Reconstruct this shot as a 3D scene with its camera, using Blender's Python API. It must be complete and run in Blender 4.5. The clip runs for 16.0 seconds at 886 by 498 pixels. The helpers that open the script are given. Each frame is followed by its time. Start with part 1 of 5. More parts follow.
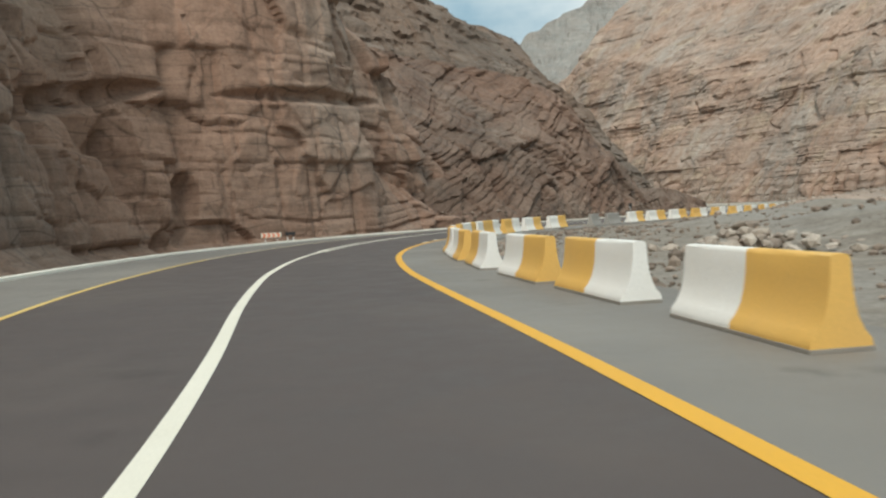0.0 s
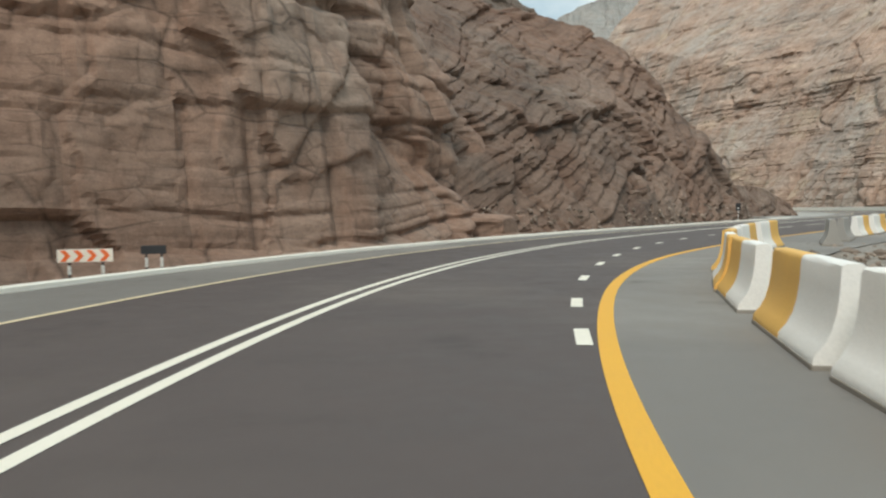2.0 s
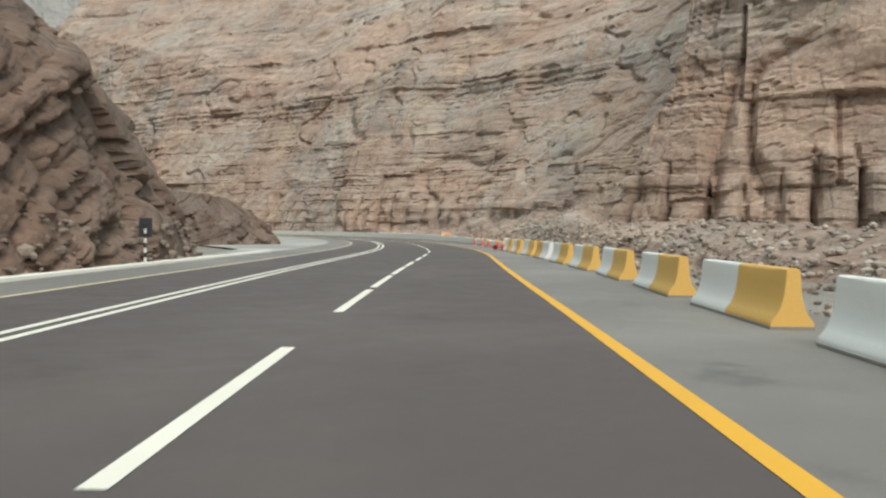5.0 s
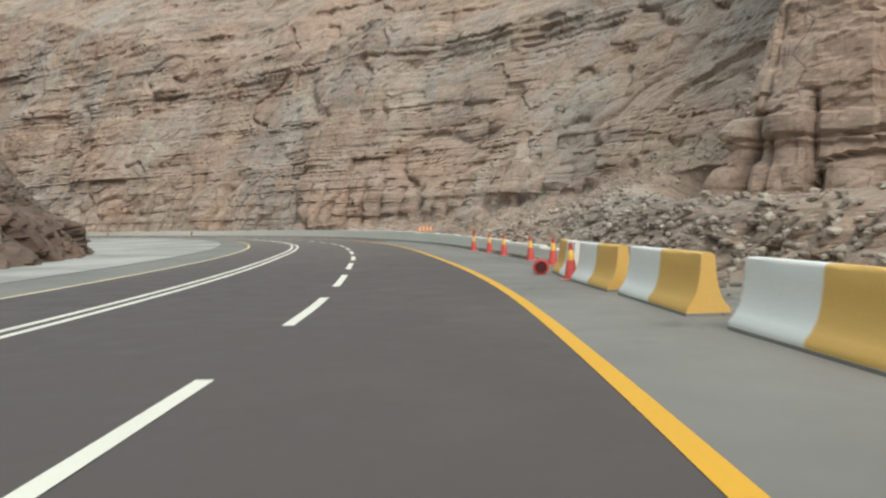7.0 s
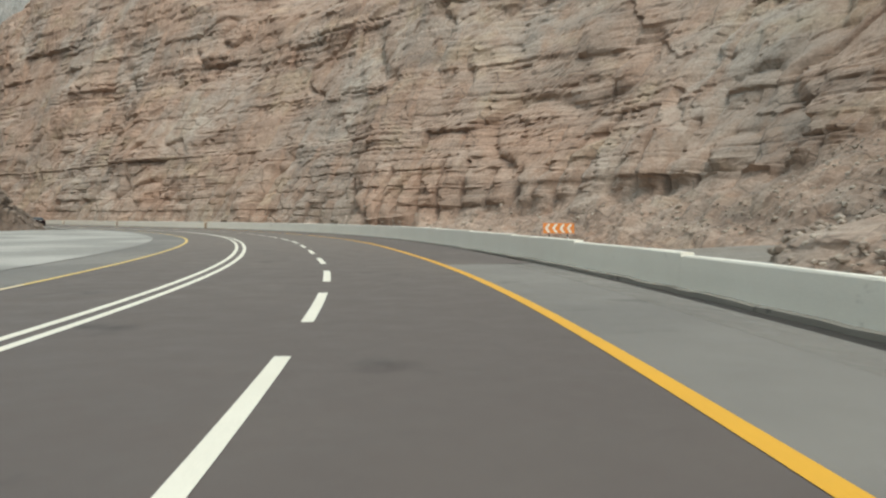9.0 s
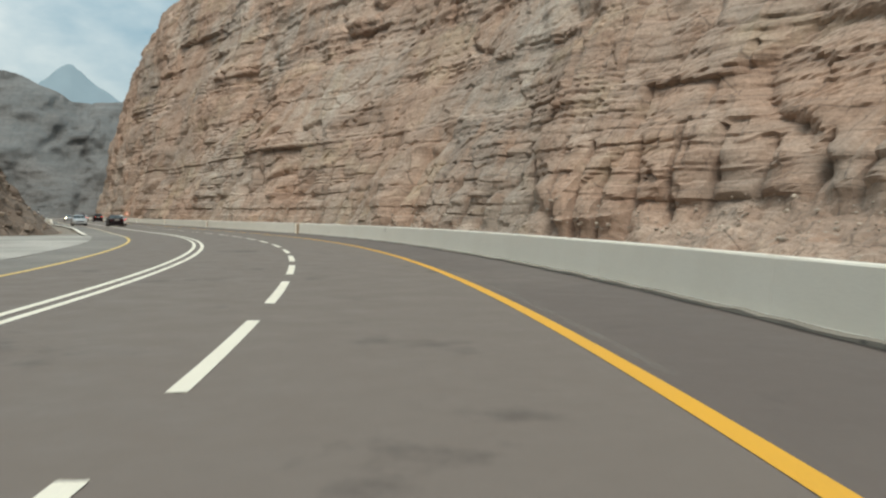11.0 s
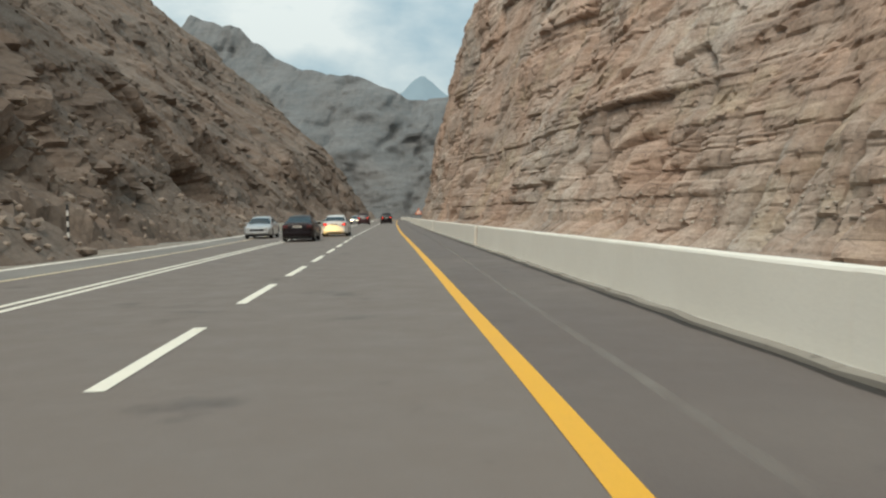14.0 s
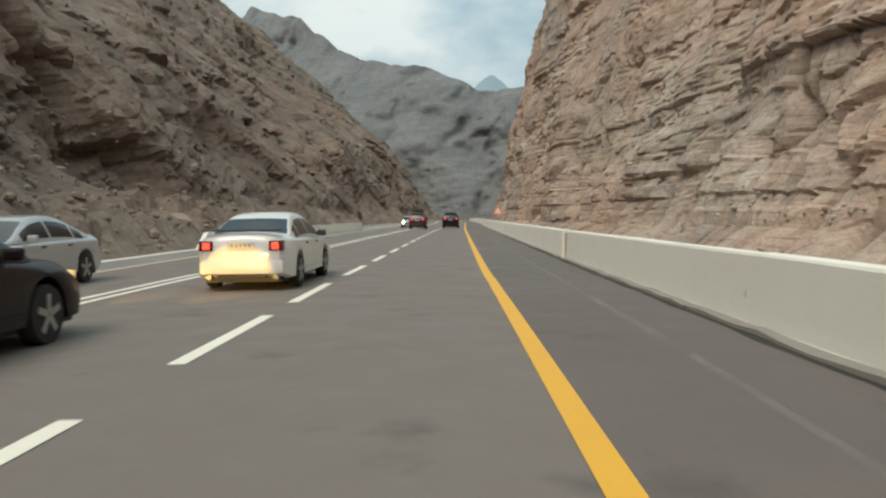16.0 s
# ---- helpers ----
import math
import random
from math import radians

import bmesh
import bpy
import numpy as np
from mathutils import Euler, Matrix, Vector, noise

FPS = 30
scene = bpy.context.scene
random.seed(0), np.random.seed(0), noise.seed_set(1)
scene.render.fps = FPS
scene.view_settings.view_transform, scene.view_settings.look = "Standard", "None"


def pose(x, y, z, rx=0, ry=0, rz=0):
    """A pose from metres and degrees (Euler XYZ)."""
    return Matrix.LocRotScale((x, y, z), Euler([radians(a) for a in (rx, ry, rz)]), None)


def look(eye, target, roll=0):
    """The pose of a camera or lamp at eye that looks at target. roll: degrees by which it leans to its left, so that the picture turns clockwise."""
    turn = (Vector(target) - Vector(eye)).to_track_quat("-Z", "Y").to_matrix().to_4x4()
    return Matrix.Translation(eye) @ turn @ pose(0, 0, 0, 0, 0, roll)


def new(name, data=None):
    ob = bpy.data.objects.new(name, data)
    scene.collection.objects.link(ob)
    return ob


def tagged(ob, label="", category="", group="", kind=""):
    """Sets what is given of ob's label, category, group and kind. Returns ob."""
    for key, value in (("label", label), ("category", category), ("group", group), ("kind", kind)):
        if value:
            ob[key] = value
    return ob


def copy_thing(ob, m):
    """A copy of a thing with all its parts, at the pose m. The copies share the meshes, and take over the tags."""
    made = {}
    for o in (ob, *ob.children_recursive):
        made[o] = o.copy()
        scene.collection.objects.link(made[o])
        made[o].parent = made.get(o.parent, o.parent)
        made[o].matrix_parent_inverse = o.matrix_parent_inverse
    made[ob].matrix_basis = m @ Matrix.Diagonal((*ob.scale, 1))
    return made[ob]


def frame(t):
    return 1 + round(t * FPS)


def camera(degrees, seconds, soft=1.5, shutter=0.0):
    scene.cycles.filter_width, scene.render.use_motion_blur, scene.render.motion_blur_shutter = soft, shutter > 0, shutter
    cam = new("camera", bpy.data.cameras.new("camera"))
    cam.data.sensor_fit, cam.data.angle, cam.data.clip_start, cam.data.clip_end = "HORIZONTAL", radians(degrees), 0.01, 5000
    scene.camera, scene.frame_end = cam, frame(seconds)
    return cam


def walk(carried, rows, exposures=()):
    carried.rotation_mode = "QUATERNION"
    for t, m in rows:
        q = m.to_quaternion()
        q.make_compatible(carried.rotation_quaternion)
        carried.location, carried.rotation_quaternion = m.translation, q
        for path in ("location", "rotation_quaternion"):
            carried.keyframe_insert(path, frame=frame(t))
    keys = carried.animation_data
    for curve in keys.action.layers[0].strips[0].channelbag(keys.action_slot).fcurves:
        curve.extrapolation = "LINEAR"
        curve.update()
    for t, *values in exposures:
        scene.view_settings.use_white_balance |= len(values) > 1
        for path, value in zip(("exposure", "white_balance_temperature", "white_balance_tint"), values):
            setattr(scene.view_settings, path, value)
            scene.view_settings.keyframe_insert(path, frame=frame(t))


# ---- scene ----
cam = camera(60.6, 16.0, soft=2.3, shutter=0.12)
# seconds, place, yaw, pitch, roll
PATH = [
    (0, -0.250, 0.250, 1.386, 0.31, -2.70, -2.38),
    (0.25, -0.687, 4.020, 1.374, 3.48, -2.70, -2.32),
    (0.5, -1.153, 7.709, 1.364, 5.94, -2.68, -2.21),
    (0.75, -1.640, 11.357, 1.356, 7.19, -2.67, -2.03),
    (1, -2.106, 14.977, 1.351, 7.43, -2.66, -1.80),
    (1.25, -2.483, 18.616, 1.351, 6.95, -2.70, -1.57),
    (1.5, -2.720, 22.256, 1.354, 5.62, -2.77, -1.35),
    (1.75, -2.813, 25.887, 1.360, 3.33, -2.84, -1.11),
    (2, -2.707, 29.470, 1.363, 0.40, -2.87, -0.88),
    (2.25, -2.430, 32.982, 1.361, -2.79, -2.83, -0.65),
    (2.5, -1.943, 36.426, 1.356, -6.19, -2.77, -0.43),
    (2.75, -1.206, 39.880, 1.351, -9.81, -2.71, -0.25),
    (3, -0.228, 43.324, 1.344, -13.52, -2.68, -0.10),
    (3.25, 1.009, 46.793, 1.332, -17.22, -2.68, 0.02),
    (3.5, 2.512, 50.280, 1.319, -20.92, -2.66, 0.13),
    (3.75, 4.240, 53.806, 1.310, -24.60, -2.58, 0.27),
    (4, 6.160, 57.339, 1.310, -27.92, -2.39, 0.44),
    (4.25, 8.312, 60.829, 1.321, -30.59, -2.07, 0.64),
    (4.5, 10.659, 64.272, 1.337, -32.91, -1.75, 0.81),
    (4.75, 13.206, 67.684, 1.350, -35.19, -1.51, 0.88),
    (5, 15.916, 71.088, 1.357, -37.17, -1.38, 0.82),
    (5.25, 18.730, 74.500, 1.360, -38.52, -1.32, 0.59),
    (5.5, 21.620, 77.950, 1.359, -39.25, -1.34, 0.25),
    (5.75, 24.530, 81.460, 1.357, -39.48, -1.41, -0.15),
    (6, 27.460, 85.020, 1.355, -39.37, -1.52, -0.54),
    (6.25, 30.380, 88.640, 1.352, -39.06, -1.64, -0.87),
    (6.5, 33.280, 92.320, 1.347, -38.67, -1.74, -1.07),
    (6.75, 36.180, 96.040, 1.342, -38.30, -1.81, -1.08),
    (7, 38.920, 99.620, 1.339, -37.95, -1.87, -0.95),
    (7.25, 41.790, 103.460, 1.339, -37.56, -1.96, -0.73),
    (7.5, 44.700, 107.400, 1.345, -37.05, -2.11, -0.53),
    (7.75, 47.560, 111.440, 1.354, -36.32, -2.29, -0.42),
    (8, 50.490, 115.550, 1.364, -35.48, -2.42, -0.38),
    (8.25, 53.010, 119.750, 1.370, -34.60, -2.44, -0.36),
    (8.5, 55.450, 123.880, 1.372, -33.74, -2.38, -0.29),
    (8.75, 57.730, 128.040, 1.369, -32.90, -2.33, -0.12),
    (9, 59.900, 132.240, 1.362, -32.04, -2.30, 0.13),
    (9.25, 61.990, 136.500, 1.353, -31.12, -2.29, 0.41),
    (9.5, 64.080, 140.870, 1.344, -30.12, -2.29, 0.67),
    (9.75, 66.180, 145.400, 1.335, -28.99, -2.31, 0.88),
    (10, 68.290, 150.050, 1.326, -27.69, -2.34, 0.99),
    (10.25, 70.400, 154.830, 1.321, -26.16, -2.38, 0.98),
    (10.5, 72.600, 160.060, 1.321, -24.25, -2.40, 0.86),
    (10.75, 74.690, 165.380, 1.329, -21.91, -2.36, 0.66),
    (11, 76.580, 170.750, 1.338, -19.51, -2.33, 0.41),
    (11.25, 78.190, 176.110, 1.343, -17.40, -2.37, 0.14),
    (11.5, 79.570, 181.430, 1.346, -15.29, -2.43, -0.13),
    (11.75, 80.720, 186.660, 1.351, -12.88, -2.47, -0.37),
    (12, 81.660, 191.800, 1.356, -10.36, -2.50, -0.55),
    (12.25, 82.320, 196.830, 1.360, -8.02, -2.54, -0.62),
    (12.5, 82.760, 201.790, 1.364, -5.86, -2.55, -0.63),
    (12.75, 83.000, 206.730, 1.367, -3.83, -2.53, -0.63),
    (13, 83.080, 211.670, 1.368, -1.90, -2.50, -0.68),
    (13.25, 82.990, 216.620, 1.365, -0.01, -2.51, -0.79),
    (13.5, 82.750, 221.600, 1.360, 1.90, -2.54, -0.92),
    (13.75, 82.370, 226.590, 1.356, 3.85, -2.57, -1.00),
    (14, 81.860, 231.570, 1.354, 5.53, -2.59, -1.02),
    (14.25, 81.270, 236.510, 1.355, 6.69, -2.59, -1.00),
    (14.5, 80.610, 241.360, 1.357, 7.53, -2.55, -0.92),
    (14.75, 79.900, 246.100, 1.358, 8.29, -2.50, -0.82),
    (15, 79.140, 250.740, 1.358, 8.99, -2.43, -0.74),
    (15.25, 78.340, 255.290, 1.354, 9.61, -2.37, -0.73),
    (15.5, 77.510, 259.800, 1.346, 10.09, -2.35, -0.74),
    (15.75, 76.660, 264.330, 1.335, 10.42, -2.38, -0.75),
    (16, 75.820, 268.890, 1.320, 10.60, -2.44, -0.73),
]
walk(cam, [(t, pose(x, y, z, 0, 0, yaw) @ pose(0, 0, 0, 90 + pitch) @ pose(0, 0, 0, 0, 0, roll)) for t, x, y, z, yaw, pitch, roll in PATH],
     [(0, 0.0, 6400, 10), (2, 0.05, 6280, 10), (4.2, 0.14, 6280, 10), (7, 0.06, 6250, 10), (8.2, 0.04, 6280, 10), (10.5, 0.0, 6500, 10), (16, 0.0, 6500, 10)])

# ---- light: a bright overcast sky in the late afternoon ----
scene.view_settings.exposure = 0.0
world = bpy.data.worlds.new("overcast_sky")
scene.world = world
world.use_nodes = True
wn, wl = world.node_tree.nodes, world.node_tree.links
wn.clear()
SUN_ELEVATION, SUN_TURN = radians(52), radians(198)
sky = wn.new("ShaderNodeTexSky")
sky.sky_type, sky.sun_disc = "NISHITA", False
sky.sun_elevation, sky.sun_rotation, sky.air_density, sky.dust_density = SUN_ELEVATION, SUN_TURN, 1.0, 2.0
coord = wn.new("ShaderNodeTexCoord")
stretch = wn.new("ShaderNodeMapping")
stretch.inputs["Scale"].default_value = (1.2, 1.2, 2.3)
stretch.inputs["Location"].default_value = (0.35, 0.1, 0.0)
wl.new(coord.outputs["Generated"], stretch.inputs["Vector"])
cloud = wn.new("ShaderNodeTexNoise")
cloud.inputs["Scale"].default_value, cloud.inputs["Detail"].default_value, cloud.inputs["Roughness"].default_value = 2.6, 7.0, 0.55
wl.new(stretch.outputs["Vector"], cloud.inputs["Vector"])
cover = wn.new("ShaderNodeValToRGB")
cover.color_ramp.elements[0].position, cover.color_ramp.elements[0].color = 0.40, (0.0, 0.0, 0.0, 1)
cover.color_ramp.elements[1].position, cover.color_ramp.elements[1].color = 0.64, (1, 1, 1, 1)
wl.new(cloud.outputs["Fac"], cover.inputs["Fac"])
tone = wn.new("ShaderNodeMix")
tone.data_type = "RGBA"
tone.inputs[6].default_value, tone.inputs[7].default_value = (0.30, 0.48, 0.54, 1), (0.92, 0.98, 0.90, 1)
wl.new(cover.outputs["Color"], tone.inputs[0])
clear_sky = wn.new("ShaderNodeBackground")
clear_sky.inputs["Strength"].default_value = 0.03
wl.new(sky.outputs["Color"], clear_sky.inputs["Color"])
# an overcast sky is brighter overhead than near the horizon
height = wn.new("ShaderNodeSeparateXYZ")
wl.new(coord.outputs["Generated"], height.inputs[0])
rise = wn.new("ShaderNodeMapRange")
rise.inputs["From Min"].default_value, rise.inputs["From Max"].default_value = 0.05, 0.85
rise.inputs["To Min"].default_value, rise.inputs["To Max"].default_value = 0.62, 1.30
wl.new(height.outputs["Z"], rise.inputs["Value"])
clouds = wn.new("ShaderNodeBackground")
wl.new(rise.outputs["Result"], clouds.inputs["Strength"])
wl.new(tone.outputs[2], clouds.inputs["Color"])
both = wn.new("ShaderNodeAddShader")
wl.new(clear_sky.outputs[0], both.inputs[0])
wl.new(clouds.outputs[0], both.inputs[1])
world_out = wn.new("ShaderNodeOutputWorld")
wl.new(both.outputs[0], world_out.inputs["Surface"])

sun_data = bpy.data.lights.new("sun", "SUN")
sun_data.energy, sun_data.angle, sun_data.color = 1.9, radians(30), (1.0, 0.89, 0.76)
sun = new("sun", sun_data)
sun.matrix_world = look((0, 0, 200), Vector((0, 0, 200)) - Vector((math.sin(SUN_TURN) * math.cos(SUN_ELEVATION), math.cos(SUN_TURN) * math.cos(SUN_ELEVATION), math.sin(SUN_ELEVATION))))

# ---- materials ----
def nodes_of(name, rough=0.85, metal=0.0):
    m = bpy.data.materials.new(name)
    m.use_nodes = True
    t = m.node_tree
    b = t.nodes["Principled BSDF"]
    b.inputs["Roughness"].default_value, b.inputs["Metallic"].default_value = rough, metal
    return m, t, b


def noise_node(t, scale, detail=5.0, rough=0.6, vec=None, stretch=None):
    n = t.nodes.new("ShaderNodeTexNoise")
    n.inputs["Scale"].default_value, n.inputs["Detail"].default_value, n.inputs["Roughness"].default_value = scale, detail, rough
    if vec is None:
        vec = t.nodes.new("ShaderNodeTexCoord").outputs["Object"]
    if stretch:
        mp = t.nodes.new("ShaderNodeMapping")
        mp.inputs["Scale"].default_value = stretch
        t.links.new(vec, mp.inputs["Vector"])
        vec = mp.outputs["Vector"]
    t.links.new(vec, n.inputs["Vector"])
    return n


def ramp(t, fac, *stops):
    r = t.nodes.new("ShaderNodeValToRGB")
    while len(r.color_ramp.elements) < len(stops):
        r.color_ramp.elements.new(0.5)
    for e, (p, c) in zip(r.color_ramp.elements, stops):
        e.position, e.color = p, (*c, 1) if len(c) == 3 else c
    t.links.new(fac, r.inputs["Fac"])
    return r.outputs["Color"]


def mixed(t, fac, a, b, mode="MIX"):
    m = t.nodes.new("ShaderNodeMix")
    m.data_type, m.blend_type = "RGBA", mode
    for i, v in ((0, fac), (6, a), (7, b)):
        if isinstance(v, (int, float)):
            m.inputs[i].default_value = v
        elif isinstance(v, tuple):
            m.inputs[i].default_value = (*v, 1)
        else:
            t.links.new(v, m.inputs[i])
    return m.outputs[2]


def bumped(t, b, height, strength=0.5, distance=0.05):
    n = t.nodes.new("ShaderNodeBump")
    n.inputs["Strength"].default_value, n.inputs["Distance"].default_value = strength, distance
    t.links.new(height, n.inputs["Height"])
    t.links.new(n.outputs["Normal"], b.inputs["Normal"])


def grey(v):
    return (v, v, v)


def rock_material(name, dark, mid, light, red, red_at=0.58, ochre=None, strata=0.5, grain=0.6, joints=0.8):
    m, t, b = nodes_of(name, 0.92)
    at = t.nodes.new("ShaderNodeAttribute")
    at.attribute_name = "stone"
    sep = t.nodes.new("ShaderNodeSeparateColor")
    t.links.new(at.outputs["Color"], sep.inputs[0])
    big = noise_node(t, 0.045, 5, 0.55)
    # strata: the beds' own height and length lie in the second and third channel
    bedding = t.nodes.new("ShaderNodeCombineXYZ")
    t.links.new(sep.outputs[1], bedding.inputs[0])
    t.links.new(sep.outputs[2], bedding.inputs[1])
    band = noise_node(t, 0.42, 3, 0.6, bedding.outputs[0], (1.0, 0.10, 1.0))
    thin = noise_node(t, 1.9, 5, 0.7, bedding.outputs[0], (1.0, 0.07, 1.0))
    fine = noise_node(t, 2.6, 8, 0.72)
    grit = noise_node(t, 14, 4, 0.7)
    c = ramp(t, sep.outputs[0], (0.0, dark), (0.5, mid), (1.0, light))
    c = mixed(t, ramp(t, big.outputs["Fac"], (0.38, grey(0)), (red_at, grey(0.75))), c, mixed(t, sep.outputs[0], red, tuple(1.35 * v for v in red)))
    if ochre:
        patch = noise_node(t, 0.07, 4, 0.6, stretch=(1, 1, 1.8))
        c = mixed(t, ramp(t, patch.outputs["Fac"], (0.55, grey(0)), (0.68, grey(0.6))), c, ochre)
    stain = noise_node(t, 0.30, 5, 0.62, stretch=(1.0, 1.0, 0.7))
    c = mixed(t, ramp(t, stain.outputs["Fac"], (0.48, grey(0)), (0.64, grey(0.6))), c, tuple(0.85 * v for v in red))
    # debris hides the strata: its share lies in the fourth channel
    bare = t.nodes.new("ShaderNodeMath")
    bare.operation, bare.use_clamp = "MULTIPLY_ADD", True
    bare.inputs[1].default_value, bare.inputs[2].default_value = -0.85 * strata, strata
    t.links.new(at.outputs["Alpha"], bare.inputs[0])
    c = mixed(t, bare.outputs[0], c, ramp(t, band.outputs["Fac"], (0.3, grey(0.62)), (0.5, grey(1.0)), (0.7, grey(1.3))), "MULTIPLY")
    c = mixed(t, bare.outputs[0], c, ramp(t, thin.outputs["Fac"], (0.32, grey(0.5)), (0.46, grey(1.0)), (0.68, grey(1.22))), "MULTIPLY")
    c = mixed(t, grain, c, ramp(t, fine.outputs["Fac"], (0.28, grey(0.45)), (0.5, grey(1.0)), (0.72, grey(1.45))), "MULTIPLY")
    c = mixed(t, 0.35, c, ramp(t, grit.outputs["Fac"], (0.3, grey(0.6)), (0.7, grey(1.4))), "MULTIPLY")
    # narrow joints: along the beds and across them, broken off here and there
    bend = mixed(t, 0.10, bedding.outputs[0], noise_node(t, 1.2, 3, 0.6).outputs["Color"], "ADD")
    open_joint = None
    for scale, wide, most in ((0.42, 0.016, joints), (1.25, 0.03, 0.7 * joints)):
        stretch = t.nodes.new("ShaderNodeMapping")
        stretch.inputs["Scale"].default_value = (scale, 0.42 * scale, 1.0)
        t.links.new(bend, stretch.inputs["Vector"])
        cell = t.nodes.new("ShaderNodeTexVoronoi")
        cell.voronoi_dimensions, cell.feature = "2D", "DISTANCE_TO_EDGE"
        cell.inputs["Scale"].default_value, cell.inputs["Randomness"].default_value = 1.0, 0.5
        t.links.new(stretch.outputs["Vector"], cell.inputs["Vector"])
        gap = ramp(t, cell.outputs["Distance"], (0.0, grey(0.32)), (wide, grey(0.78)), (2.2 * wide, grey(1.0)))
        kept = ramp(t, noise_node(t, 0.55 * scale, 3, 0.6).outputs["Fac"], (0.42, grey(0.0)), (0.56, grey(most)))
        gap = mixed(t, kept, (1.0, 1.0, 1.0), gap)
        open_joint = gap if open_joint is None else mixed(t, 1.0, open_joint, gap, "MULTIPLY")
    c = mixed(t, 1.0, c, open_joint, "MULTIPLY")
    t.links.new(c, b.inputs["Base Color"])
    h = mixed(t, 0.35, fine.outputs["Fac"], grit.outputs["Fac"])
    h = mixed(t, 0.6 * strata, h, thin.outputs["Fac"])
    h = mixed(t, 0.5, h, open_joint, "MULTIPLY")
    bumped(t, b, h, 0.5 + 0.5 * grain, 0.20)
    return m


# colour of the rock bodies
ROCK_NEAR = rock_material("brown_limestone", (0.178, 0.130, 0.102), (0.290, 0.219, 0.172), (0.405, 0.323, 0.257), (0.288, 0.174, 0.120), strata=0.35, grain=0.5)
ROCK_WALL = rock_material("banded_ochre_limestone", (0.205, 0.170, 0.142), (0.335, 0.284, 0.238), (0.47, 0.41, 0.348), (0.355, 0.238, 0.172), 0.62, (0.43, 0.345, 0.245), strata=0.6, grain=0.6)
ROCK_FAR = rock_material("grey_mountain_rock", (0.095, 0.075, 0.060), (0.158, 0.128, 0.103), (0.24, 0.20, 0.165), (0.175, 0.121, 0.087), 0.70, strata=0.5, grain=0.6)
ROCK_BLUFF = rock_material("red_brown_tilted_limestone", (0.088, 0.063, 0.050), (0.158, 0.116, 0.089), (0.256, 0.201, 0.158), (0.165, 0.098, 0.067), 0.62, strata=0.7, grain=0.5)
# far slopes: blue-grey haze is mixed into the rock's own tones
ROCK_HAZY = rock_material("haze_tinted_rock", (0.108, 0.116, 0.118), (0.148, 0.156, 0.157), (0.195, 0.202, 0.199), (0.152, 0.148, 0.142), 0.70, strata=0.35, grain=0.5)
# a paler mix, again with distance haze in the base colour
ROCK_PALE_HAZE = rock_material("pale_haze_rock", (0.19, 0.188, 0.172), (0.262, 0.257, 0.235), (0.34, 0.333, 0.305), (0.27, 0.24, 0.21), 0.70, strata=0.4, grain=0.5)


def ground_material():
    m, t, b = nodes_of("stony_desert_ground", 0.95)
    big, mid, fine = noise_node(t, 0.08, 5), noise_node(t, 0.9, 6, 0.7), noise_node(t, 9, 5, 0.7)
    c = ramp(t, mid.outputs["Fac"], (0.3, (0.17, 0.14, 0.11)), (0.55, (0.29, 0.255, 0.21)), (0.75, (0.38, 0.345, 0.295)))
    c = mixed(t, ramp(t, big.outputs["Fac"], (0.45, grey(0)), (0.62, grey(0.7))), c, (0.31, 0.29, 0.26))
    c = mixed(t, 0.7, c, ramp(t, fine.outputs["Fac"], (0.3, grey(0.5)), (0.7, grey(1.35))), "MULTIPLY")
    t.links.new(c, b.inputs["Base Color"])
    bumped(t, b, mixed(t, 0.5, mid.outputs["Fac"], fine.outputs["Fac"]), 0.8, 0.12)
    return m


def asphalt_material(name, low, high, dust, dust_from=0.5, dust_to=0.75, up_valley=0.0):
    m, t, b = nodes_of(name, 0.72)
    big, mid, fine = noise_node(t, 0.16, 5, 0.55), noise_node(t, 1.3, 5, 0.6), noise_node(t, 120, 3, 0.8)
    stain = noise_node(t, 0.5, 6, 0.65)
    c = mixed(t, mid.outputs["Fac"], low, high)
    c = mixed(t, ramp(t, big.outputs["Fac"], (dust_from, grey(0)), (dust_to, grey(0.8))), c, dust)
    if up_valley:
        sep = t.nodes.new("ShaderNodeSeparateXYZ")
        t.links.new(t.nodes.new("ShaderNodeTexCoord").outputs["Object"], sep.inputs[0])
        rng = t.nodes.new("ShaderNodeMapRange")
        rng.inputs["From Min"].default_value, rng.inputs["From Max"].default_value = 118, 175
        rng.inputs["To Max"].default_value = up_valley
        t.links.new(sep.outputs["Y"], rng.inputs["Value"])
        c = mixed(t, rng.outputs["Result"], c, tuple(1.35 * v for v in dust))
    c = mixed(t, ramp(t, stain.outputs["Fac"], (0.60, grey(0)), (0.70, grey(0.55))), c, tuple(0.55 * v for v in low))
    c = mixed(t, 0.6, c, ramp(t, fine.outputs["Fac"], (0.3, grey(0.6)), (0.7, grey(1.4))), "MULTIPLY")
    t.links.new(c, b.inputs["Base Color"])
    t.links.new(ramp(t, mid.outputs["Fac"], (0.3, grey(0.62)), (0.7, grey(0.85))), b.inputs["Roughness"])
    bumped(t, b, fine.outputs["Fac"], 0.35, 0.006)
    return m


